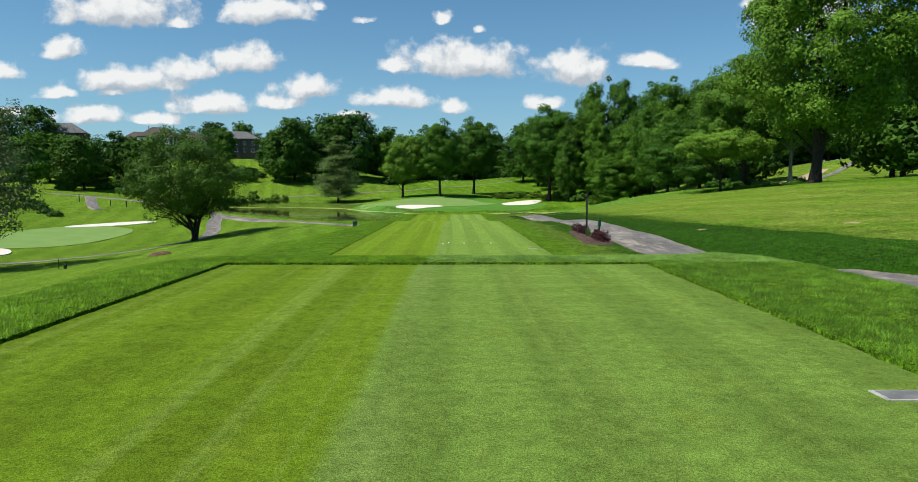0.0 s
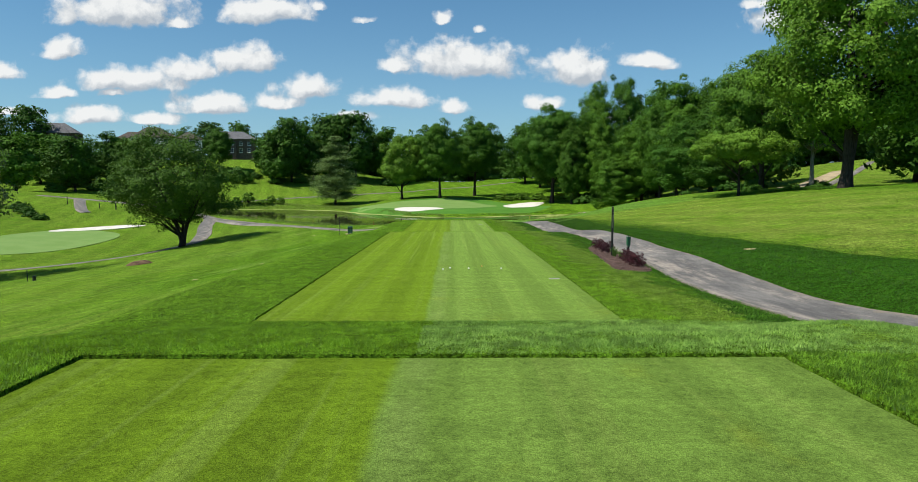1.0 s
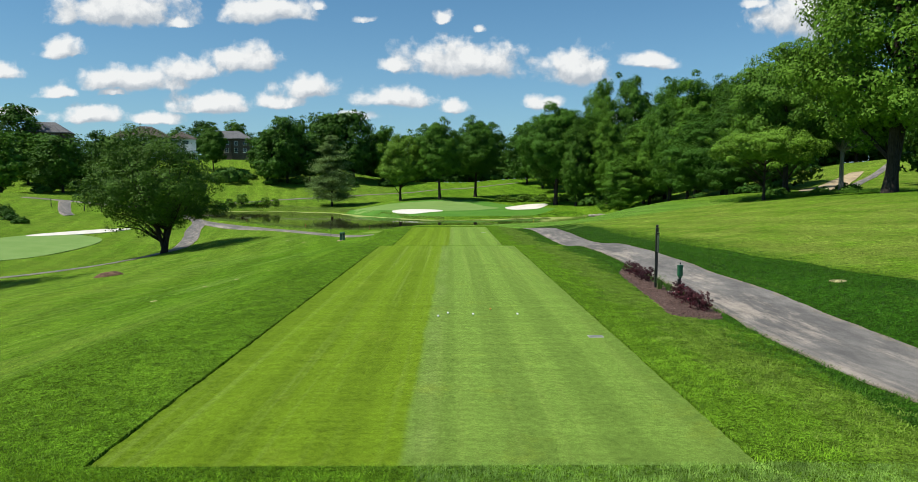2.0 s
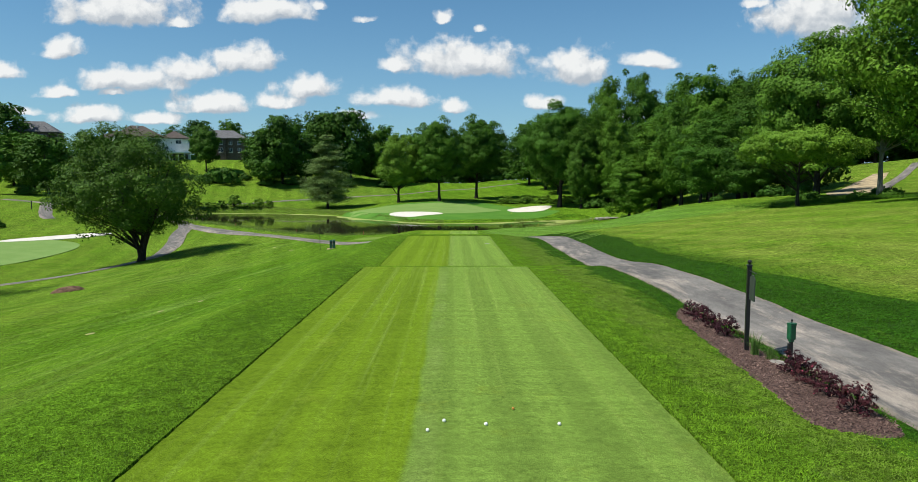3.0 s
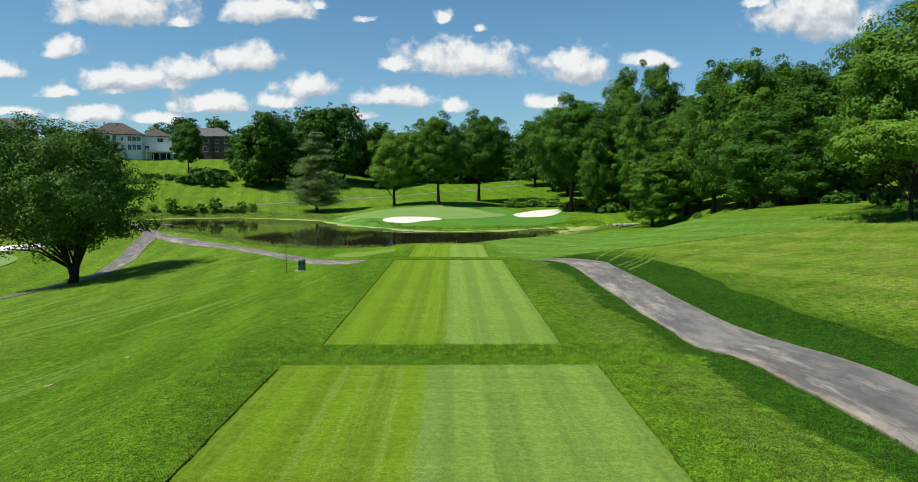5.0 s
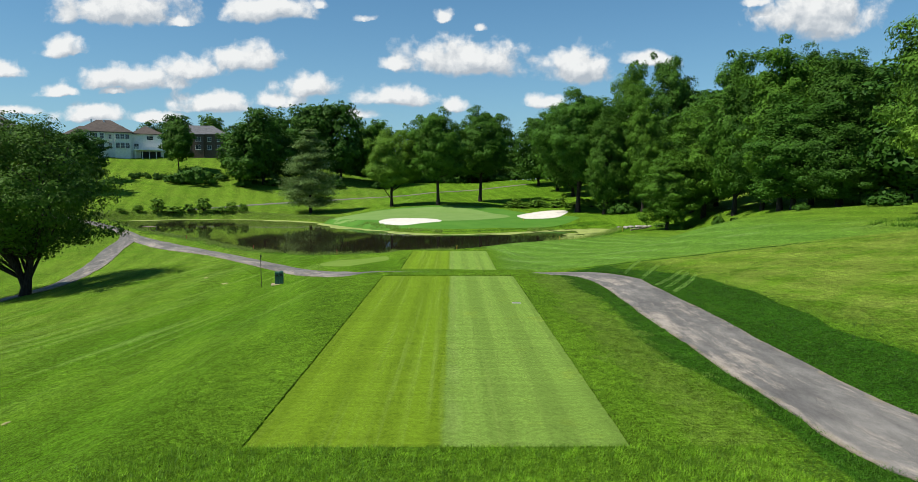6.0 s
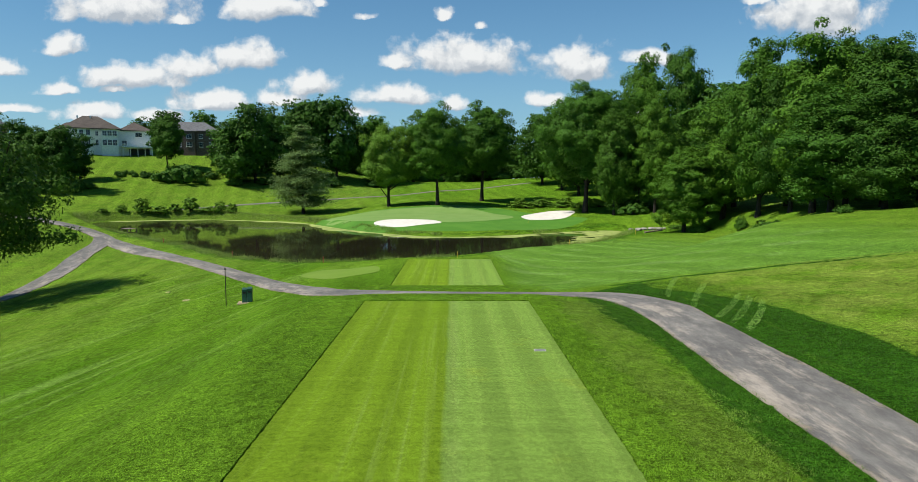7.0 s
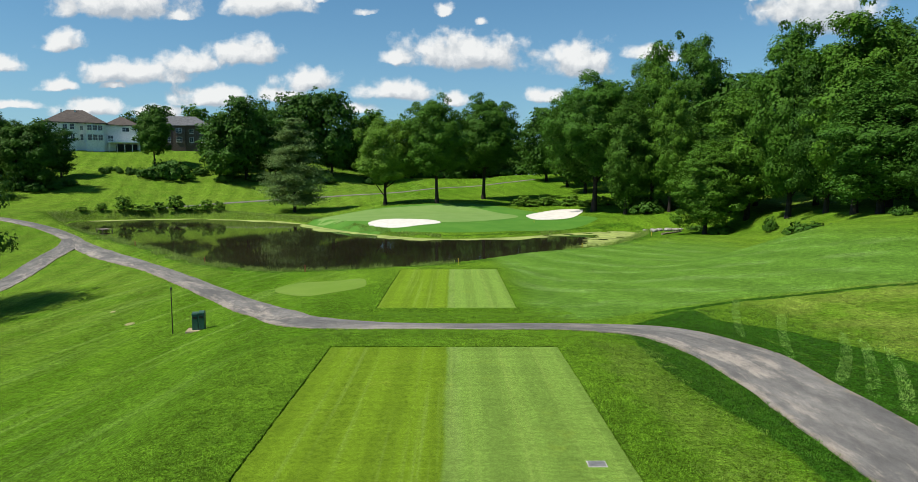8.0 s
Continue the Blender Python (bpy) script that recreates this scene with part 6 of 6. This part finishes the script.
blades("rough_grass", (-9.5, -4.9, 22.5, 60), 760, 0.05, 0.0065, 4, "green grass along a tee box", None, BLADE, -4)
blades("rough_grass", (4.1, 9.2, 22.5, 60), 480, 0.065, 0.009, 5, "green grass along a tee box", along(0, 5.7), BLADE)
blades("rough_grass", (4.1, 9.2, 22.5, 60), 480, 0.06, 0.009, 18, "dry yellowish grass in a stripe beside the tee", along(5.7, 7.6), BLADE_DRY)
blades("rough_grass", (4.1, 9.6, 18, 65.2), 480, 0.07, 0.009, 19, "dark lush grass along the path's edge", along(7.6, 99), LEAF_LUSH)
blades("rough_grass", (-9, 0, 60, 65.2), 700, 0.11, 0.009, 6, "long green grass between two tee boxes", None, BLADE_FINE, -3)
blades("rough_grass", (0, 9.5, 60, 65.2), 700, 0.11, 0.009, 16, "long green grass between two tee boxes", along(-1, 7.6), BLADE_FINE)
blades("rough_grass", (-9.5, -4.9, 65.2, 101.5), 560, 0.05, 0.0075, 7, "green grass along a tee box", off_path, BLADE, -4)
blades("rough_grass", (4.0, 9.6, 65.2, 101.5), 380, 0.065, 0.010, 8, "green grass along a tee box", along(0, 5.6), BLADE)
blades("rough_grass", (4.0, 9.6, 65.2, 97), 380, 0.06, 0.010, 20, "dry yellowish grass in a stripe beside the tee", along(5.6, 8.0), BLADE_DRY)
blades("rough_grass", (4.0, 10, 65.2, 101.5), 380, 0.07, 0.010, 21, "dark lush grass along the path's edge", along(8.0, 99), LEAF_LUSH)
blades("rough_grass", (-7, 7, 96.2, 113.5), 260, 0.07, 0.013, 9, "green grass round the crossing path", off_path)
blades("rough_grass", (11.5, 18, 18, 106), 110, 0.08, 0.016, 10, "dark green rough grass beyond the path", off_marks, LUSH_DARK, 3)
blades("rough_growth", (38, 60, 95, 110), 42, 0.42, 0.035, 17, "tall rough growth on the bank under the trees", lambda x, y: np.sin(x * 0.9) + np.sin(y * 1.1 + x * 0.3) > -0.4, LEAF_LUSH)
blades("pale_mown_arcs", (12.2, 17.4, 86, 111), 520, 0.05, 0.013, 22, "pale arcs of bent grass where mowers turned", lambda x, y: off_path(x, y) & (turn_marks(x, y) > 0.45), BLADE_PALE)


def shore(lo, hi):
    def keep(x, y):
        d = poly_dist(x, y, POND_LINE)
        return (d > lo) & (d < hi)
    return keep


def near_shore(x, y):
    d = poly_dist(x, y, POND_LINE)
    return (d > -0.3) & (d < 2.2) & (y < 205) & (x < 0) & (np.sin(x * 1.3) + np.sin(y * 0.9) > -0.7)


blades("reeds", (-96, 2, 140, 205), 36, 0.48, 0.03, 12, "tall weeds along the pond's near bank", near_shore, REED)
blades("reeds", (-100, -30, 205, 250), 26, 0.6, 0.045, 13, "tall green reeds along the pond's far bank", lambda x, y: (poly_dist(x, y, POND_LINE) > 0) & (poly_dist(x, y, POND_LINE) < 3.5) & (y > 222), REED)
blades("reeds", (16, 40, 165, 196), 14, 0.8, 0.04, 14, "sparse reeds in the pond's cove", shore(-1.2, 1.2), REED)
